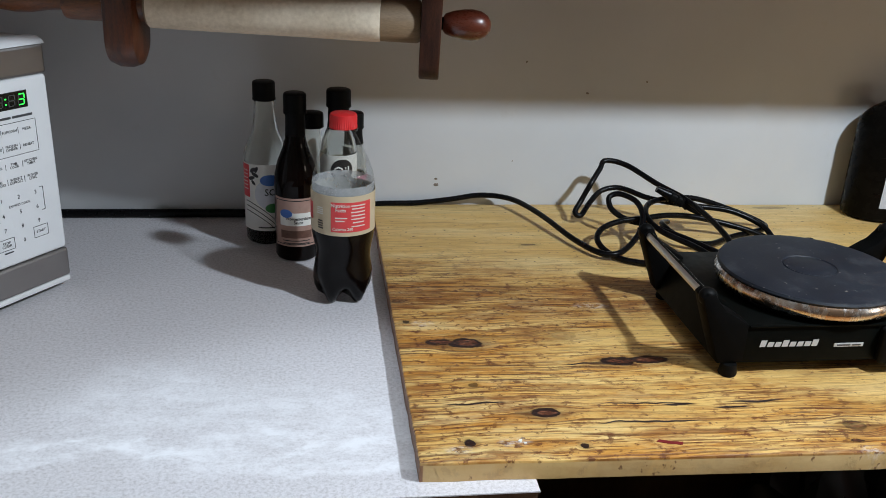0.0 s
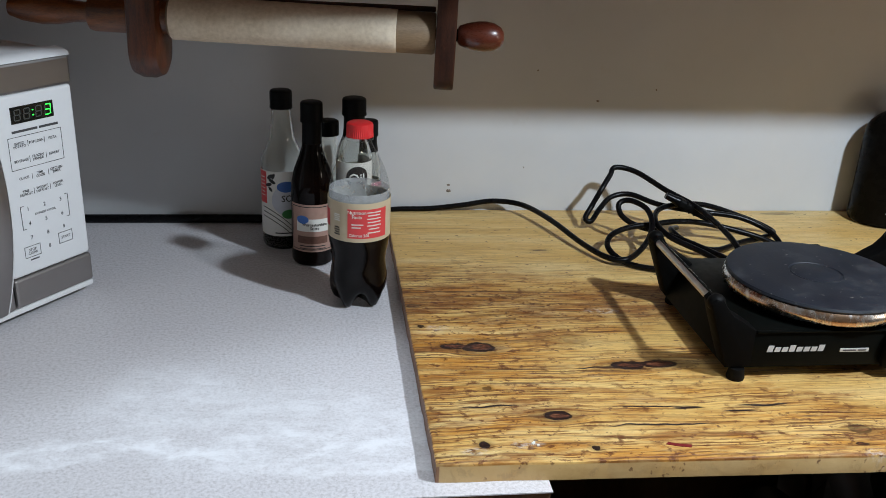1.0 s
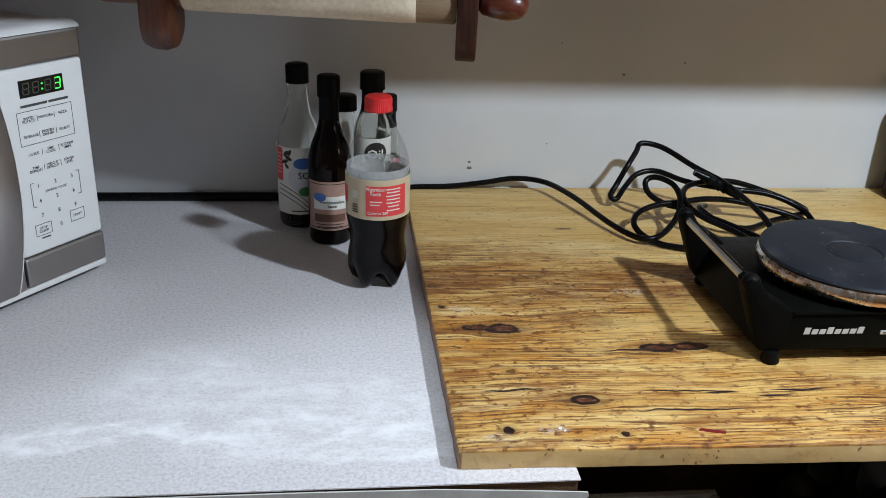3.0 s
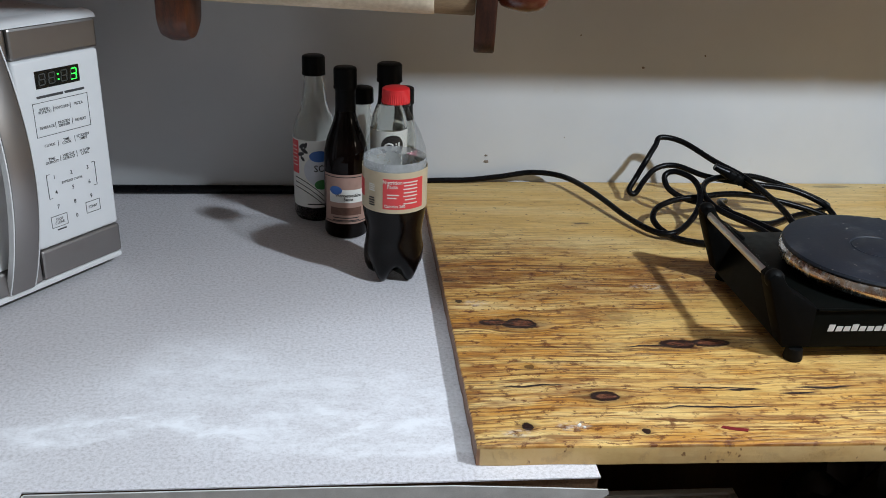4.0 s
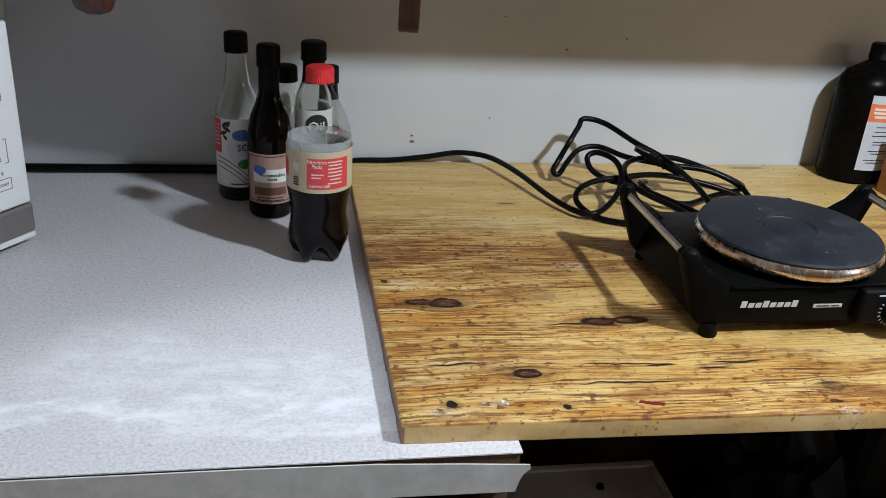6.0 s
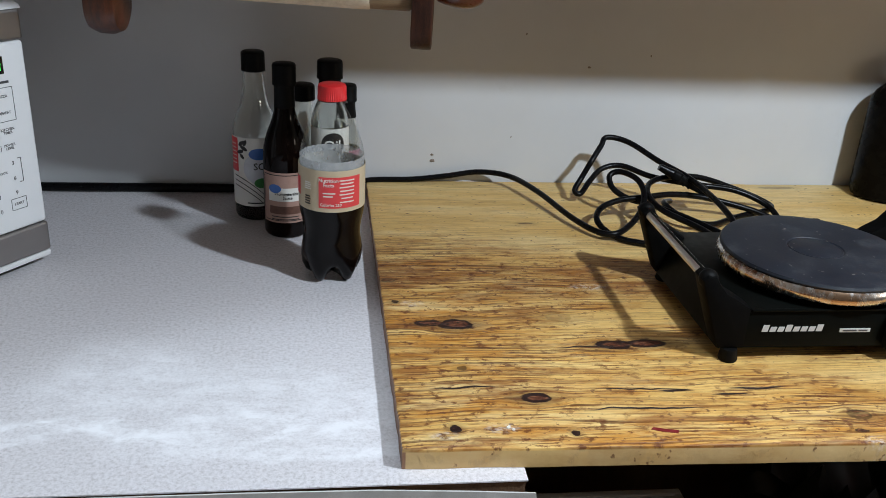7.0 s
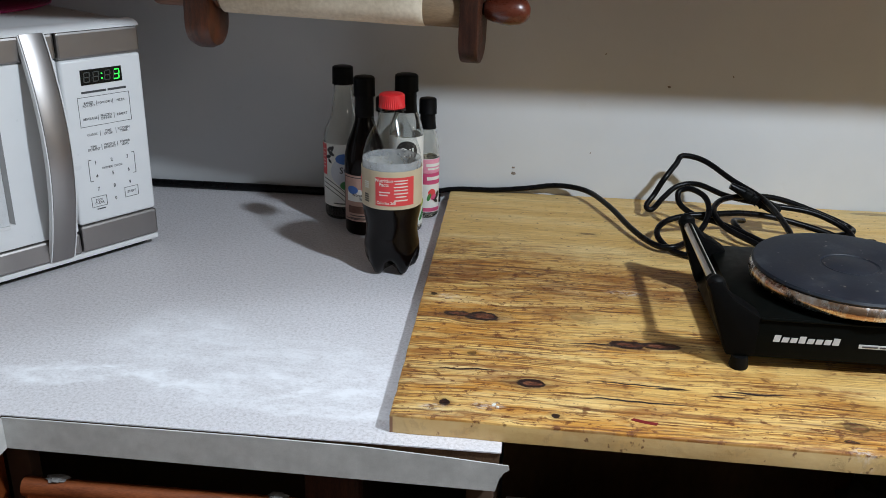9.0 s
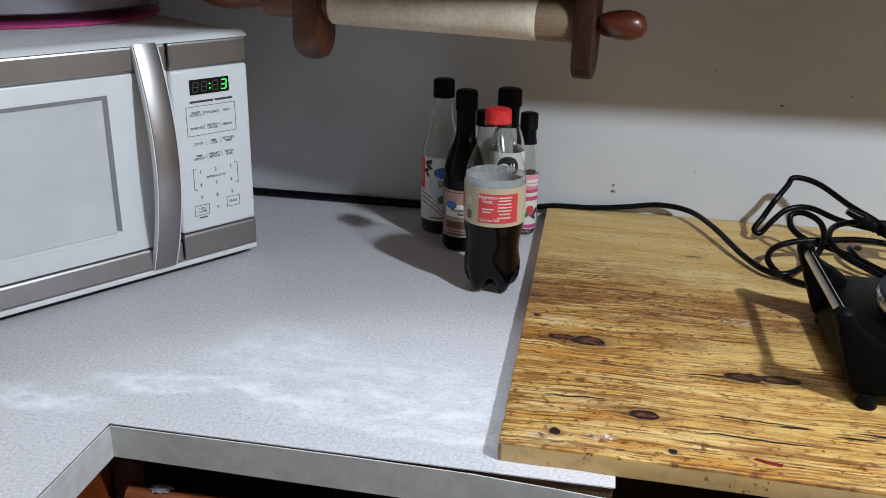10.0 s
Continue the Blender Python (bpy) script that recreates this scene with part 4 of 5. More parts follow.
part("handle", along_x([(0, 0.167), (0.008, 0.167), (0.0105, 0.169), (0.0135, 0.177), (0.0158, 0.188), (0.0163, 0.197), (0.0148, 0.206), (0.0108, 0.213), (0.0052, 0.2165), (0, 0.217)], 36), HANDLE, pin, "dark cherry-red turned handle")
part("handle", along_x([(0, -0.1425), (0.0185, -0.1425), (0.0195, -0.150), (0.0195, -0.222), (0.0185, -0.226), (0.0125, -0.228), (0.0105, -0.233), (0.0115, -0.245), (0.0145, -0.262), (0.0155, -0.280), (0.0130, -0.300), (0.0085, -0.314), (0, -0.318)], 36), HANDLE_LIGHT, pin, "orange-brown turned handle")


def hook(x, thick, material, label, depth=0.056, soft=0.0022, drop=0.0):
    """A hanging arm with a round lower end, a slot for the pin and a fixing plate under the cabinet."""
    arm = thing("pin_hook", AX @ pose(x, 0, 0), label, "hook", "hooks of the rolling pin")
    r = depth / 2
    low = -0.0565 - drop + r
    line = [(r, 0.0965), (r, low)] + [(r * math.cos(-math.pi * i / 14), low + r * math.sin(-math.pi * i / 14)) for i in range(1, 14)] + [(-r, low), (-r, 0.0965)]
    part("arm", prism(line, thick, "x", -thick / 2, soft), material, arm)
    part("fixing_plate", box(-0.020, 0.020, -r - 0.006, r + 0.006, 0.0910, 0.0965, 0.001), material, arm)
    return arm


hook(0.1545, 0.0215, BRACKET, "dark walnut-stained hook hanging under the wall cabinet", drop=0.0030)
hook(-0.1660, 0.0370, BRACKET_LIGHT, "worn red-brown wooden hook hanging under the wall cabinet", 0.060, 0.012, 0.009)

rack = thing("holder_board", pose(-0.115, -0.262, 1.2205, 0, 0, math.degrees(math.atan2(-0.042, 0.317))), "dark wooden mounting board above the rolling pin", "board")
part("board", box(-0.330, 0.180, 0.028, 0.042, 0.0565, 0.0975, 0.002), BRACKET, rack)
# added strip, no real rail: draws the pin's bare top in shade
part("rail", box(-0.146, 0.142, 0.0105, 0.0185, 0.0190, 0.0242, 0.001), BRACKET, rack, "thin dark strip standing for the pin's shaded bare-wood top")

# ---------------------------------------------------------------- bottles
def bottle(name, at, label, turn=0.0, group="bottles on the counter"):
    return thing(name, pose(*at, 0, 0, turn), label, "bottle", group)


def ribbed_cap(r, z0, z1, ribs=36):
    return lathe([(0, z1), (r * 0.86, z1), (r * 0.97, z1 - 0.001), (r, z1 - 0.003), (r, z0 + 0.0035), (r * 1.02, z0 + 0.003), (r * 1.02, z0), (0, z0)], ribs * 2, lambda a, z: (1 + (0.018 * math.cos(a * ribs) if z < z1 - 0.002 else 0), 0))


def lobes(a, z):
    k = max(0.0, 1 - z / 0.038)
    wave = 0.5 - 0.5 * math.cos(5 * a)
    return 1 - 0.20 * k * (1 - wave), 0.020 * k * k * (1 - wave)


cola = bottle("soda_bottle", (-0.0535, -0.2755, 0.9), "half-full clear plastic cola bottle with a red cap", -14)
COLA_OUT = [(0.0, 0.004), (0.014, 0.0035), (0.0235, 0.0), (0.0300, 0.004), (0.0338, 0.013), (0.0350, 0.024), (0.0340, 0.036), (0.0318, 0.048), (0.0312, 0.056), (0.0322, 0.066), (0.0342, 0.076), (0.0355, 0.084), (0.0357, 0.092), (0.0357, 0.132), (0.0352, 0.142), (0.0330, 0.154), (0.0285, 0.167), (0.0225, 0.179), (0.0165, 0.190), (0.0138, 0.196), (0.0135, 0.199), (0.0160, 0.2000), (0.0160, 0.2020), (0.0130, 0.2025), (0.0128, 0.217)]
part("shell", lathe([q for q in COLA_OUT if q[1] > 0.09], 60), PET, cola)
part("filled_body", lathe([q for q in COLA_OUT if q[1] < 0.09] + [(0.0357, 0.0915), (0.0, 0.0915)], 60, lobes), COLA, cola, "clear plastic full of black cola")
part("mist", lathe([(0.0347, 0.0920), (0.0347, 0.132), (0.0344, 0.1435), (0.0342, 0.1435), (0.0345, 0.131), (0.0345, 0.0920)], 48), FOAM, cola, "misted inside wall")
part("cap", ribbed_cap(0.0148, 0.2030, 0.2190, 40), REDCAP, cola, "red ribbed screw cap")
wrap = part("label", rolled(sheet(0.2235, 0.0460, 72), 0.0357, 0, 0.1115, 0.0003), TAN, cola, "tan film label")
part("panel", rolled(sheet(0.0470, 0.0345, 22), 0.0357, 29, 0.1105, 0.0008, 0.0001), REDFILM, wrap, "red printed panel")
part("panel", rolled(sheet(0.012, 0.0200, 6), 0.0357, -62, 0.1120, 0.0008, 0.0001), REDFILM, wrap, "red printed panel")
part("print", rolled(moved(writing("Nutrition\nFacts", 0.0058, 0.95, 0.0001), pose(0, 0, 0)), 0.0357, 8, 0.1215, 0.0011, 0.0001), PALEPRINT, wrap, "pale printed words", smooth=False)
part("print", rolled(moved(writing("Calories 260", 0.0046, 0.95, 0.0001), pose(0, 0, 0)), 0.0357, 12, 0.0968, 0.0011, 0.0001), PALEPRINT, wrap, "pale printed words", smooth=False)
for k, (a, z, w) in enumerate(((9, 0.1100, 0.013), (7, 0.1065, 0.010), (40, 0.1240, 0.017), (40, 0.1205, 0.015), (40, 0.1165, 0.017), (40, 0.1125, 0.016), (40, 0.1085, 0.017), (40, 0.1045, 0.013), (40, 0.1000, 0.016))):
    part("print", rolled(sheet(w, 0.0014, 8), 0.0357, a, z, 0.0011, 0.0001), PALEPRINT, wrap, "pale printed line")
for a, z, w, h in ((-31, 0.1160, 0.0085, 0.0090), (-31, 0.1000, 0.0080, 0.0110)):
    for i in range(4):
        part("print", rolled(sheet(w - 0.001 * (i % 2), h / 7, 5), 0.0357, a, z + h * (i - 1.5) / 4, 0.0008, 0.0001), DARKPRINT if h > 0.01 else PAPER, wrap, "small printed bars")

worc = bottle("sauce_bottle", (-0.1095, -0.1490, 0.9), "dark brown sauce bottle with a brown-pink label", -6)
WORC = [(0.0, 0.003), (0.020, 0.0), (0.0255, 0.002), (0.0275, 0.006), (0.0275, 0.100), (0.0265, 0.112), (0.0225, 0.128), (0.0165, 0.143), (0.0130, 0.155), (0.0118, 0.168), (0.0115, 0.186), (0.0, 0.186)]
part("body", lathe(WORC, 44), SOY, worc, "dark glass full of brown sauce")
part("cap", ribbed_cap(0.0138, 0.1875, 0.2130, 24), BLACKCAP, worc, "black cap")
part("seal", lathe([(0.0126, 0.150), (0.0124, 0.168), (0.0121, 0.1870), (0.0118, 0.1870), (0.0118, 0.150)], 36), BLACKCAP, worc, "black shrink seal")
tag = part("label", rolled(sheet(0.062, 0.0640, 24), 0.0275, 6, 0.0540, 0.0003), MAUVE, worc, "brown-pink paper label")
part("border", rolled(joined(moved(sheet(0.058, 0.0010, 20), pose(0, 0.0290, 0)), moved(sheet(0.058, 0.0010, 20), pose(0, -0.0290, 0)), moved(sheet(0.0008, 0.058, 1), pose(-0.0286, 0, 0)), moved(sheet(0.0008, 0.058, 1), pose(0.0286, 0, 0))), 0.0275, 6, 0.0540, 0.0007, 0.0001), DARKPRINT, tag, "dark printed border")
part("panel", rolled(sheet(0.0440, 0.0170, 18), 0.0275, 8, 0.0585, 0.0007, 0.0001), PAPER, tag, "white printed panel")
part("print", rolled(writing("Worcestershire\nSauce", 0.0058, 0.85, 0.0001), 0.0275, 12, 0.0570, 0.0010, 0.0001), DARKPRINT, tag, "dark printed words", smooth=False)
part("badge", rolled(oval(0.0160, 0.0110), 0.0275, -20, 0.0660, 0.0011, 0.0001), BLUE, tag, "blue oval badge")
part("panel", rolled(sheet(0.0400, 0.0100, 16), 0.0275, 6, 0.0385, 0.0007, 0.0001), BROWNPRINT, tag, "dark printed band")
for z in (0.0300, 0.0265):
    part("print", rolled(sheet(0.034, 0.0012, 12), 0.0275, 6, z, 0.0007, 0.0001), DARKPRINT, tag, "small printed bar")

SOY_LINE = [(0.0, 0.003), (0.020, 0.0), (0.0260, 0.002), (0.0285, 0.007), (0.0285, 0.113), (0.0280, 0.120), (0.0262, 0.128), (0.0228, 0.136), (0.0190, 0.144), (0.0163, 0.153), (0.0146, 0.165), (0.0133, 0.178), (0.0124, 0.195)]
OIL_LINE = [(0.0, 0.003), (0.016, 0.0), (0.0208, 0.002), (0.0228, 0.006), (0.0228, 0.135), (0.0224, 0.142), (0.0205, 0.151), (0.0170, 0.160), (0.0142, 0.167), (0.0130, 0.175), (0.0125, 0.200)]
BERRY_LINE = [(0.0, 0.003), (0.012, 0.0), (0.0150, 0.002), (0.0168, 0.006), (0.0168, 0.094), (0.0160, 0.105), (0.0140, 0.119), (0.0120, 0.130), (0.0106, 0.140), (0.0100, 0.152)]
JAR_LINE = [(0.0, 0.003), (0.018, 0.0), (0.0235, 0.002), (0.0256, 0.006), (0.0256, 0.091), (0.0248, 0.101), (0.0216, 0.114), (0.0171, 0.125), (0.0140, 0.135), (0.0128, 0.145), (0.0122, 0.158)]


def glass_bottle(name, at, label, turn, level, fluid, line, top, cap, cap_base):
    """A thick-walled turned bottle with what is left in it and a ribbed black cap."""
    ob = bottle(name, at, label, turn)
    inside = [(max(r - 0.0022, 0.0), z + (0.003 if z < 0.007 else 0.0)) for r, z in line]
    part("glass", lathe(line + inside[::-1], 48), GLASS, ob)
    if level:
        inner = [(max(r - 0.0020, 0), z + 0.0026) for r, z in line if z + 0.004 < level]
        part("liquid", lathe(inner + [(inner[-1][0], level), (0, level)], 40), fluid, ob)
    part("cap", ribbed_cap(cap, cap_base, top, 24), BLACKCAP, ob, "black ribbed screw cap")
    return ob


soy = glass_bottle("sauce_bottle", (-0.1500, -0.0900, 0.9), "nearly empty clear glass sauce bottle with a white label", 2, 0.024, SOY, SOY_LINE, 0.2145, 0.0142, 0.1905)
tag = part("label", rolled(sheet(0.100, 0.0900, 36), 0.0285, 8, 0.0665, 0.0003), PAPER, soy, "white paper label")
part("panel", rolled(sheet(0.016, 0.0440, 8), 0.0285, -62, 0.0880, 0.0007, 0.0001), REDFILM, tag, "red printed panel")
for z in (0.102, 0.097, 0.092, 0.087, 0.082, 0.077):
    part("print", rolled(sheet(0.011, 0.0011, 5), 0.0285, -62, z, 0.0010, 0.0001), PALEPRINT, tag, "pale printed line")
part("badge", rolled(oval(0.0250, 0.0150), 0.0285, 10, 0.0910, 0.0010, 0.0001), BLUE, tag, "blue oval badge")
part("badge", rolled(oval(0.0190, 0.0130), 0.0285, 16, 0.0530, 0.0010, 0.0001), GREEN, tag, "green oval badge")
part("ring", rolled(oval(0.0420, 0.0420), 0.0285, 12, 0.0720, 0.0006, 0.0001), SILVERLABEL, tag, "pale printed disc")
for a, z, w, h, tilt in ((-34, 0.104, 0.010, 0.005, 40), (-28, 0.098, 0.011, 0.005, -30), (-38, 0.093, 0.010, 0.005, 20), (-24, 0.105, 0.009, 0.004, 70), (-33, 0.087, 0.008, 0.004, -50)):
    part("leaf_print", rolled(moved(oval(w, h, 14), pose(0, 0, 0, 0, 0, tilt)), 0.0285, a, z, 0.0010, 0.0001), DARKPRINT, tag, "dark leaf print")
for k in range(3):
    line = [(-0.034 + 0.006 * i, 0.010 - 0.0045 * k - 0.00052 * i * i) for i in range(9)]
    ribbon = bmesh.new()
    vs = [(ribbon.verts.new((x, y, 0)), ribbon.verts.new((x, y + 0.0012, 0))) for x, y in line]
    for (a, b), (c, d) in zip(vs, vs[1:]):
        ribbon.faces.new((a, c, d, b))
    part("line_print", rolled(ribbon, 0.0285, 8, 0.0500 - 0.002 * k, 0.0010, 0.0001), DARKPRINT, tag, "thin dark curved line")
part("print", rolled(writing("SOY", 0.013, 0.9, 0.0001), 0.0285, 18, 0.0745, 0.0012, 0.0001), DARKPRINT, tag, "dark printed word", smooth=False)
part("print", rolled(sheet(0.034, 0.0016, 12), 0.0285, 12, 0.0260, 0.0007, 0.0001), DARKPRINT, tag, "small printed bar")

oil = glass_bottle("oil_bottle", (-0.0560, -0.1330, 0.9), "slim clear glass oil bottle with a tall white and black label", 6, 0.125, OILY, OIL_LINE, 0.2150, 0.0152, 0.1930)
part("seal", lathe([(0.0146, 0.166), (0.0135, 0.175), (0.0133, 0.1925), (0.0127, 0.1925), (0.0128, 0.166)], 36), BLACKCAP, oil, "black shrink seal")
tag = part("label", rolled(sheet(0.120, 0.1240, 40), 0.0228, 8, 0.0735, 0.0003), PAPER, oil, "tall white paper label")
part("badge", rolled(oval(0.0285, 0.0290), 0.0228, 4, 0.1165, 0.0008, 0.0001), DARKPRINT, tag, "black round badge")
part("print", rolled(writing("Oil", 0.0165, 1.0, 0.0003), 0.0228, 2, 0.1150, 0.0012, 0.0001), PAPER, tag, "white printed word", smooth=False)
part("panel", rolled(sheet(0.034, 0.0085, 14), 0.0228, 6, 0.0870, 0.0008, 0.0001), GREEN, tag, "green printed band")
for a, z, w, h, tilt, ink in ((58, 0.0480, 0.020, 0.008, 65, GREEN), (66, 0.0400, 0.022, 0.007, 35, LIME), (54, 0.0330, 0.018, 0.006, 70, LIME), (70, 0.0250, 0.020, 0.006, 50, GREEN)):
    part("leaf_print", rolled(moved(oval(w, h, 16), pose(0, 0, 0, 0, 0, tilt)), 0.0228, a, z, 0.0008, 0.0001), ink, tag, "green leaf print")

berry = glass_bottle("vinegar_bottle", (-0.0340, -0.0730, 0.9), "small slender clear glass bottle with a pink berry label", 10, 0.088, OILY, BERRY_LINE, 0.1720, 0.0120, 0.1505)
part("seal", lathe([(0.0123, 0.130), (0.0109, 0.140), (0.0105, 0.150), (0.0100, 0.150), (0.0112, 0.130)], 32), BLACKCAP, berry, "black shrink seal")
tag = part("label", rolled(sheet(0.092, 0.0790, 32), 0.0168, 20, 0.0495, 0.0003), PAPER, berry, "white paper label")
part("panel", rolled(sheet(0.088, 0.0200, 30), 0.0168, 20, 0.0785, 0.0007, 0.0001), ROSE, tag, "pale pink printed panel")
part("panel", rolled(sheet(0.088, 0.0165, 30), 0.0168, 20, 0.0600, 0.0007, 0.0001), PINK, tag, "magenta printed band")
part("panel", rolled(sheet(0.088, 0.0055, 30), 0.0168, 20, 0.0140, 0.0007, 0.0001), PINK, tag, "magenta printed band")
for z, w, h in ((0.0800, 0.024, 0.0042), (0.0745, 0.020, 0.0026), (0.0605, 0.022, 0.0050)):
    part("print", rolled(sheet(w, h, 10), 0.0168, 34, z, 0.0010, 0.0001), PAPER, tag, "pale printed bar")
for a, z, w, h, tilt, ink in ((22, 0.0390, 0.011, 0.0120, 0, REDFILM), (30, 0.0330, 0.009, 0.0100, 0, PINK), (52, 0.0350, 0.013, 0.0060, 60, DARKPRINT), (40, 0.0280, 0.012, 0.0045, -40, DARKPRINT), (8, 0.0330, 0.012, 0.0050, 70, GREEN)):
    part("fruit_print", rolled(moved(oval(w, h, 18), pose(0, 0, 0, 0, 0, tilt)), 0.0168, a, z, 0.0010, 0.0001), ink, tag, "fruit and leaf print")

jar = glass_bottle("sauce_bottle", (-0.0900, -0.0850, 0.9), "plain clear glass bottle with a black cap", 0, 0.0, OILY, JAR_LINE, 0.1740, 0.0150, 0.1545)

# ---------------------------------------------------------------- hot plate
hp = thing("hot_plate", pose(0.4345, -0.4150, 0.9186), "black single electric hot plate standing on the pine board", "hot plate")
TOP = 0.0530
bm = prism([(-0.130, 0.0125), (-0.118, 0.0500), (-0.104, TOP), (0.104, TOP), (0.118, 0.050), (0.130, 0.0125)], 0.190, "y", -0.095, 0.002)
body = part("body", bm, BLACK, hp)
part("top_edge", box(-0.104, 0.104, -0.0975, -0.0940, TOP - 0.001, TOP + 0.0010, 0.0006), BLACK, body)
for sx in (-1, 1):
    for sy in (-1, 1):
        part("foot", lathe([(0, 0), (0.0085, 0), (0.0092, 0.002), (0.0075, 0.0122), (0, 0.0122)], 16), PLASTIC, hp, m=pose(sx * 0.117, sy * (0.083 if sy > 0 else 0.0925), 0))
        line = [(-0.131, 0.014), (-0.141, 0.040), (-0.152, 0.070), (-0.156, 0.083), (-0.151, 0.0875), (-0.143, 0.0870), (-0.138, 0.079), (-0.130, 0.070), (-0.117, 0.0625), (-0.104, TOP + 0.0010), (-0.104, 0.014)]
        post = prism([(x * -sx, z) for x, z in line], 0.024, "y", -0.012, 0.003)
        part("rail_post", post, POST, hp, "black plastic rail post", m=pose(0, sy * 0.084, 0))
        dome = [(0.0092 * math.sin(q), 0.0092 * -math.cos(q)) for q in [math.pi * i / 10 for i in range(11)]]
        part("rail_cap", lathe([(0, -0.0092)] + dome[1:-1] + [(0, 0.0092)], 20), PLASTIC, hp, "round black rail end", m=pose(sx * 0.1475, sy * 0.0865, 0.0815))
    part("rail", moved(lathe([(0, -0.083), (0.0048, -0.083), (0.0048, 0.083), (0, 0.083)], 16), pose(sx * 0.1475, 0, 0.0805, 90, 0, 0)), RAILMETAL, hp, "silver side rail")
    part("rail_groove", box(sx * 0.1475 - 0.0013, sx * 0.1475 + 0.0013, -0.076, 0.076, 0.0849, 0.0857), BLACK, hp, "dark groove in the rail")
PX, PY, PZ = -0.001, -0.009, 0.0580
part("drip_ring", lathe([(0.062, 0.001), (0.0920, 0.001), (0.0945, 0.0025), (0.0958, 0.0055), (0.0960, 0.0085), (0.0952, 0.0118), (0.0932, 0.0148), (0.062, 0.0150)], 90), BURNT, hp, "heat-stained chrome ring", m=pose(PX, PY, PZ))
part("collar", lathe([(0.060, -0.0050), (0.084, -0.0050), (0.084, 0.0008), (0.060, 0.0008)], 60), BLACK, hp, m=pose(PX, PY, PZ))
plate = part("cooking_plate", lathe([(0, 0.0202), (0.026, 0.0202), (0.0272, 0.0196), (0.0284, 0.0206), (0.060, 0.0208), (0.088, 0.0206), (0.0925, 0.0196), (0.0940, 0.0172), (0.0932, 0.0152), (0.0, 0.0152)], 96), IRON, hp, "dusty black cast-iron plate", m=pose(PX, PY, PZ))
part("dish", lathe([(0, 0.0195), (0.024, 0.0200), (0.0262, 0.0204), (0.0262, 0.0190), (0, 0.0188)], 48), IRON, plate)
part("rear_vent", box(0.030, 0.062, 0.084, 0.097, TOP, TOP + 0.017, 0.003), PLASTIC, hp, "black rear bump")
# front: maker's name and rating as bars, switch box with its dial
for i, high in enumerate((1.0, 0.72, 0.72, 1.0, 0.72, 0.72, 0.72, 1.0)):
    x0 = -0.0900 + 0.00770 * i
    part("name_bar", prism([(x0, 0.0302), (x0 + 0.0060, 0.0302), (x0 + 0.0072, 0.0302 + 0.0070 * high), (x0 + 0.0012, 0.0302 + 0.0070 * high)], -0.0004, "y", -0.0951), GREYPRINT, body, "silver printed block", smooth=False)
part("rating_plate", box(-0.0120, 0.0190, -0.0958, -0.0950, 0.0288, 0.0328, 0.0002), GREYPRINT, body, "small silver plate", smooth=False)
for x0, x1 in ((-0.0090, 0.0050), (0.0070, 0.0160)):
    part("print", box(x0, x1, -0.0961, -0.0959, 0.0301, 0.0315), INK, body, "small grey bar", smooth=False)
switch = part("switch_box", box(0.033, 0.101, -0.1060, -0.0945, 0.0130, 0.0515, 0.004, 3), PLASTIC, hp, "raised black switch box")
part("line_print", box(0.049, 0.088, -0.1064, -0.1058, 0.0455, 0.0468), GREYPRINT, switch, smooth=False)
random.seed(2)
for i in range(20):
    a = math.radians(20 + i * 320 / 19)
    x, z = 0.069 - 0.0150 * math.sin(a), 0.0285 - 0.0150 * math.cos(a)
    part("dial_mark", moved(box(-0.0005, 0.0005, -0.0003, 0.0003, -0.0014, 0.0014), pose(x, -0.1061, z, 0, math.degrees(a), 0)), GREYPRINT, switch, smooth=False)
knob = part("knob", moved(lathe([(0, 0.014), (0.0095, 0.014), (0.0108, 0.0125), (0.0118, 0.0), (0, 0.0)], 36, lambda a, z: (1 + 0.02 * math.cos(a * 18), 0)), pose(0.069, -0.1058, 0.0285, 90, 0, 0)), PLASTIC, switch, "black ribbed dial knob")
part("pointer", box(0.0675, 0.0705, -0.1212, -0.1196, 0.0285, 0.0390, 0.0004), PAPER, knob, "cream pointer")

# ---------------------------------------------------------------- cables
R = 0.0039
cord = thing("power_cord", pose(0, 0, 0), "black power cord looped in a loose coil behind the hot plate", "cable")
run = [(-0.12, -0.008, 0.9055), (-0.06, -0.010, 0.910), (0.000, -0.009, 0.921), (0.060, -0.009, 0.923), (0.110, -0.010, 0.929), (0.155, -0.012, 0.936), (0.196, -0.030, 0.936), (0.224, -0.090, 0.935), (0.251, -0.168, 0.929), (0.273, -0.212, 0.927), (0.294, -0.222, 0.928), (0.317, -0.205, 0.932), (0.337, -0.185, 0.945), (0.346, -0.163, 0.960), (0.343, -0.140, 0.971), (0.327, -0.118, 0.974), (0.313, -0.117, 0.968), (0.315, -0.130, 0.955), (0.333, -0.145, 0.946), (0.360, -0.165, 0.944), (0.400, -0.210, 0.940), (0.440, -0.280, 0.936)]
part("lead", tube(run, R, 10, 8), RUBBER, cord)
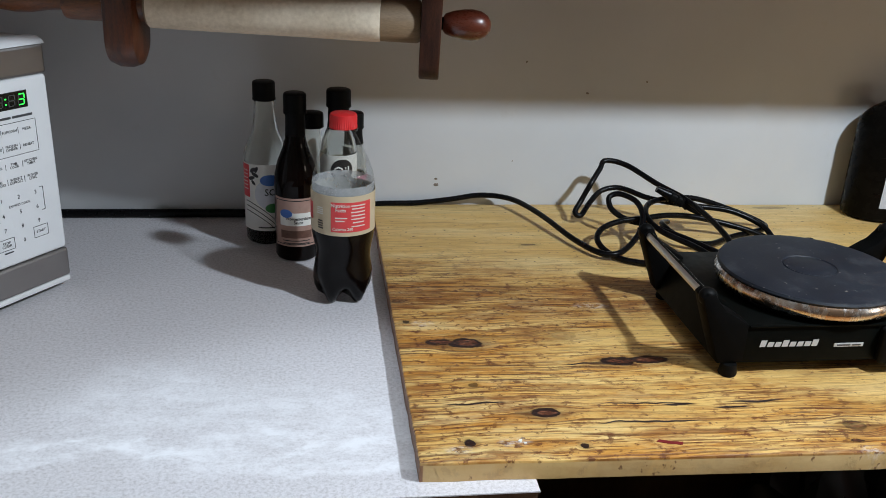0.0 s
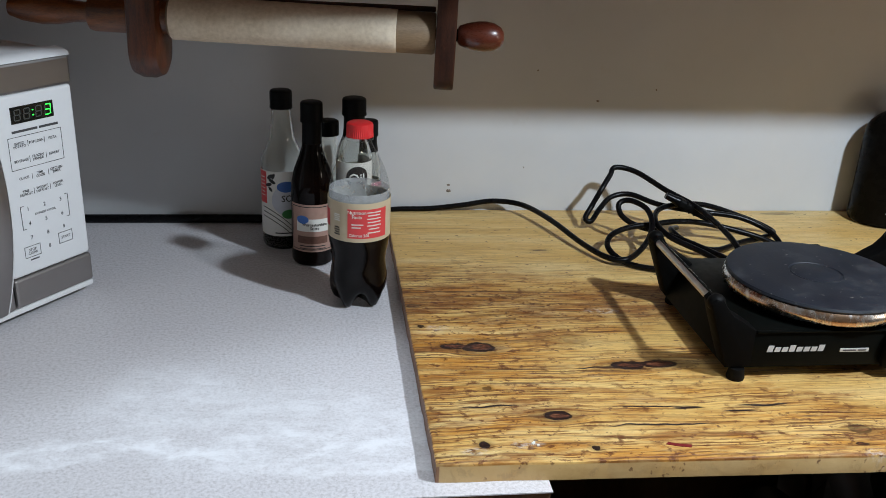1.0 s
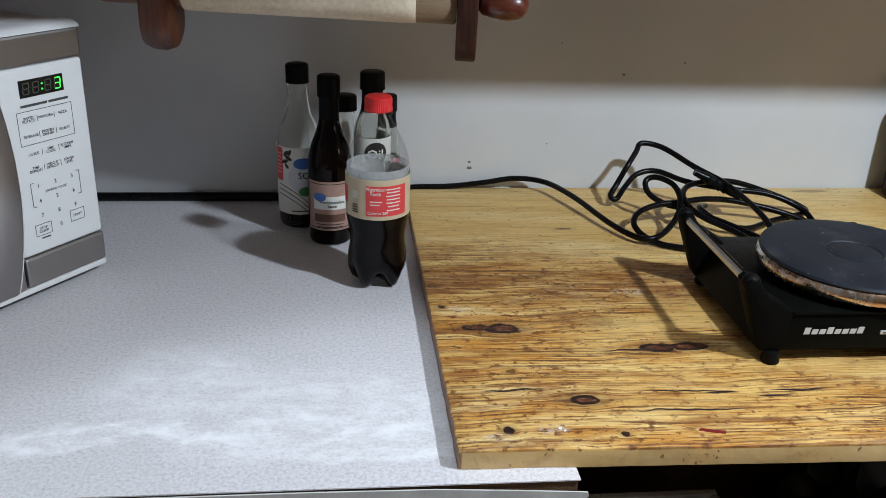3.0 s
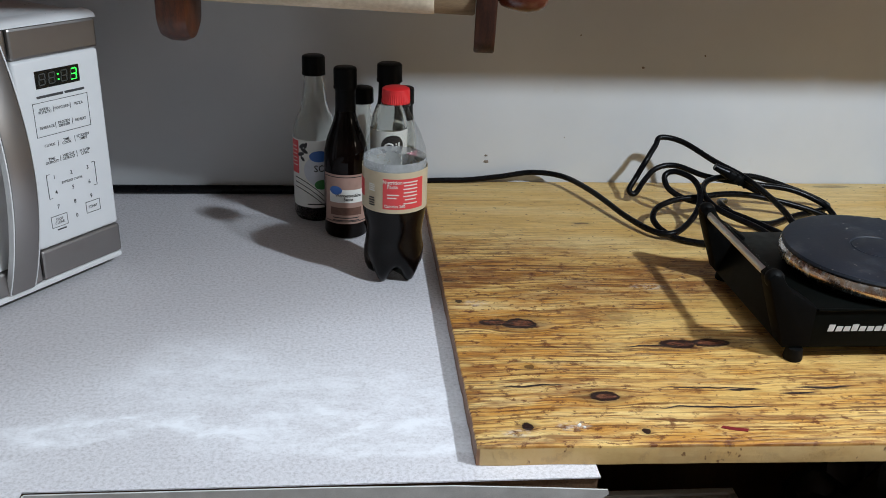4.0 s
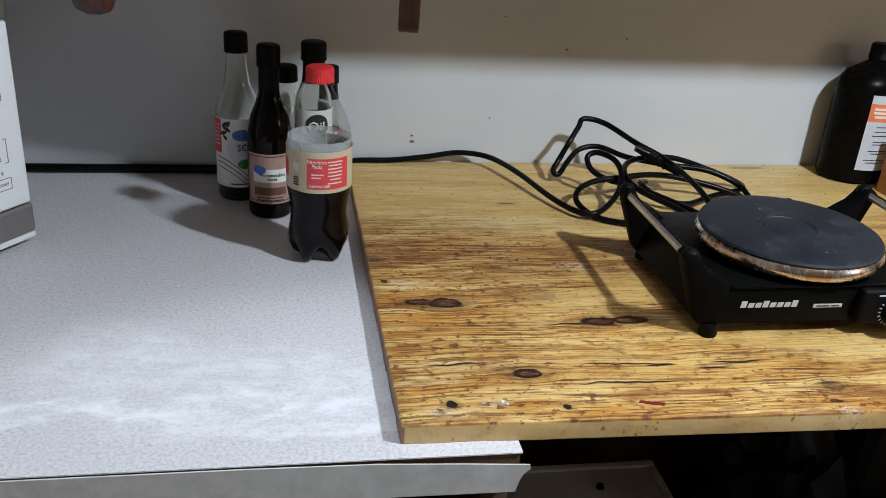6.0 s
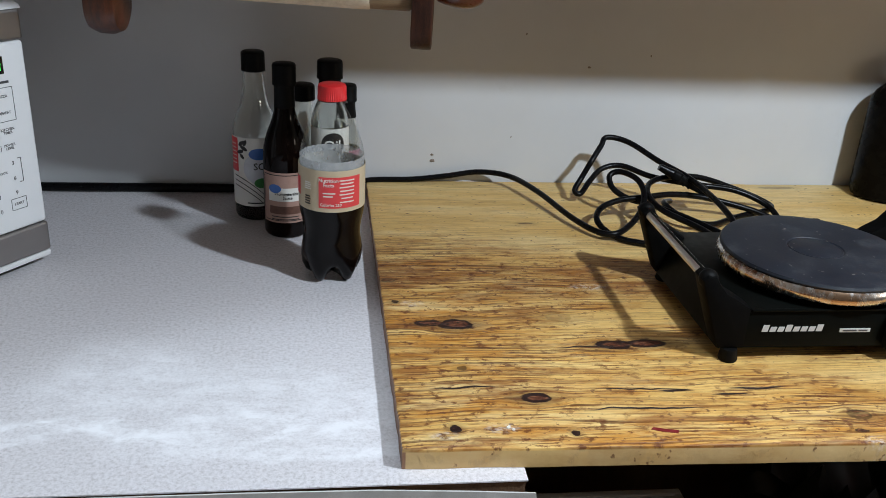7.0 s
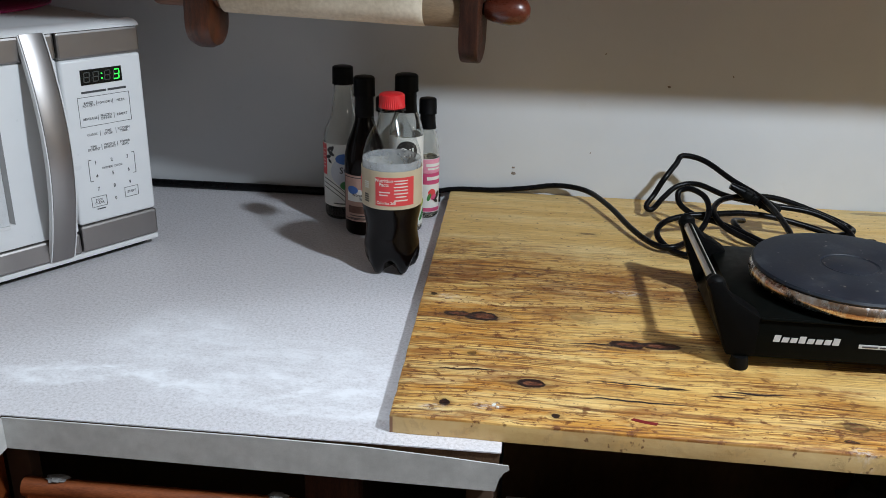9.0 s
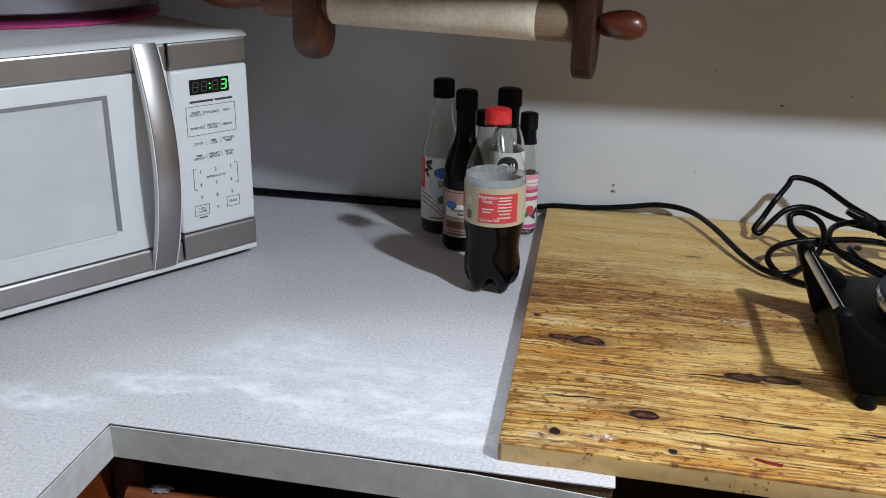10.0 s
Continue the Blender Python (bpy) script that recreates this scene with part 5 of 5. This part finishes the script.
peak = [(0.430, -0.300, 0.938), (0.432, -0.227, 0.958), (0.422, -0.135, 0.968), (0.388, -0.094, 0.981), (0.355, -0.055, 0.996), (0.326, -0.046, 1.000), (0.316, -0.055, 0.990), (0.300, -0.070, 0.972), (0.288, -0.074, 0.950), (0.277, -0.085, 0.936), (0.285, -0.088, 0.932), (0.302, -0.070, 0.945), (0.322, -0.056, 0.958), (0.350, -0.056, 0.962), (0.385, -0.080, 0.955), (0.430, -0.110, 0.955), (0.490, -0.120, 0.950), (0.530, -0.140, 0.936), (0.535, -0.170, 0.926)]
part("loop", tube(peak, R, 10, 8), RUBBER, cord)
loop2 = [(0.365, -0.255, 0.9235), (0.333, -0.245, 0.9235), (0.302, -0.228, 0.9230), (0.285, -0.207, 0.9270), (0.279, -0.187, 0.9350), (0.291, -0.168, 0.9425), (0.318, -0.156, 0.9480), (0.352, -0.150, 0.9500), (0.395, -0.138, 0.9500), (0.440, -0.135, 0.9450), (0.500, -0.150, 0.934), (0.535, -0.170, 0.9245)]
part("loop", tube(loop2, R, 10, 8), RUBBER, cord)
loop3 = [(0.405, -0.110, 0.930), (0.385, -0.140, 0.938), (0.395, -0.180, 0.934), (0.430, -0.190, 0.928), (0.480, -0.160, 0.927), (0.540, -0.130, 0.927), (0.545, -0.105, 0.928), (0.500, -0.100, 0.945), (0.440, -0.100, 0.962), (0.380, -0.115, 0.963), (0.355, -0.150, 0.958), (0.362, -0.190, 0.948), (0.400, -0.230, 0.938), (0.420, -0.300, 0.935)]
part("loop", tube(loop3, R, 10, 8), RUBBER, cord)
plug = thing("plug", pose(0.424, -0.124, 0.9610, 0, 24, -10), "black moulded plug resting on the coiled cord", "plug")
part("body", box(-0.030, 0.024, -0.0085, 0.0085, -0.0065, 0.0065, 0.004, 3), PLASTIC, plug)
for x in (-0.018, -0.010, -0.002):
    part("grip_ridge", box(x - 0.0016, x + 0.0016, -0.0092, 0.0092, -0.0072, 0.0072, 0.0012), PLASTIC, plug)
part("strain_relief", moved(lathe([(0.0070, 0.0), (0.0056, 0.008), (0.0046, 0.020), (0, 0.020)], 16), pose(-0.029, 0, 0, 0, -90, 0)), RUBBER, plug)

lead = thing("wall_cable", pose(0, 0, 0), "black cable lying along the wall behind the microwave", "cable")
part("sheath", tube([(-0.95, -0.0085, 0.9065), (-0.60, -0.0085, 0.9065), (-0.45, -0.0080, 0.9065), (-0.30, -0.0075, 0.9065), (-0.20, -0.0075, 0.9065), (-0.125, -0.010, 0.9065), (-0.02, -0.011, 0.9065)], 0.0062, 12, 6), RUBBER, lead)

# ---------------------------------------------------------------- brown bottle and carton by the wall
px = thing("brown_bottle", pose(0.7630, -0.0485, 0.9186, 0, 0, 4) @ Matrix.Diagonal((1.24, 1, 1, 1)), "large dark brown plastic bottle with a grey and orange label", "bottle")
PXO = [(0.0, 0.003), (0.036, 0.0), (0.0425, 0.003), (0.0450, 0.010), (0.0450, 0.136), (0.0440, 0.145), (0.0405, 0.154), (0.0330, 0.163), (0.0230, 0.171), (0.0150, 0.177), (0.0140, 0.186), (0.0, 0.186)]
part("body", lathe(PXO, 60), AMBER, px)
part("cap", ribbed_cap(0.0170, 0.1800, 0.2020, 30), BLACKCAP, px, "black ribbed screw cap", m=Matrix.Diagonal((0.85, 1, 1, 1)))
tag = part("label", rolled(sheet(0.046, 0.112, 24), 0.0450, -1, 0.0800, 0.0003), SILVERLABEL, px, "grey-white label")
part("panel", rolled(sheet(0.0455, 0.0260, 24), 0.0450, -1, 0.1110, 0.0007, 0.0001), ORANGE, tag, "orange printed panel")
for z, w in ((0.1165, 0.036), (0.1110, 0.036), (0.1052, 0.032)):
    part("print", rolled(sheet(w, 0.0036, 18), 0.0450, -1, z, 0.0010, 0.0001), PALEPRINT, tag, "pale printed bar")
for z, w in ((0.0900, 0.022), (0.0830, 0.024), (0.0770, 0.028), (0.0680, 0.022), (0.0640, 0.022), (0.0540, 0.028), (0.0500, 0.020), (0.0400, 0.034), (0.0360, 0.026)):
    part("print", rolled(sheet(w, 0.0013, 18), 0.0450, 0, z, 0.0007, 0.0001), INK, tag, "small grey printed bar")
for k in range(6):
    part("level_mark", rolled(sheet(0.010, 0.0012, 4), 0.0450, -40, 0.045 + 0.018 * k, 0.0002, 0.0006), AMBER, px, "moulded level mark")

carton = thing("carton", pose(0.818, -0.136, 0.9186, 0, 0, 6), "orange-brown cardboard carton with a green label", "box")
part("body", box(-0.050, 0.060, -0.030, 0.030, 0.0, 0.084, 0.0015), CARTON, carton)
part("flap", box(-0.0485, 0.0585, -0.0285, 0.0285, 0.0843, 0.0858, 0.0004), CARTON, carton)
part("label", box(-0.034, 0.040, -0.0308, -0.0302, 0.006, 0.030), GREEN, carton, "green printed label", smooth=False)
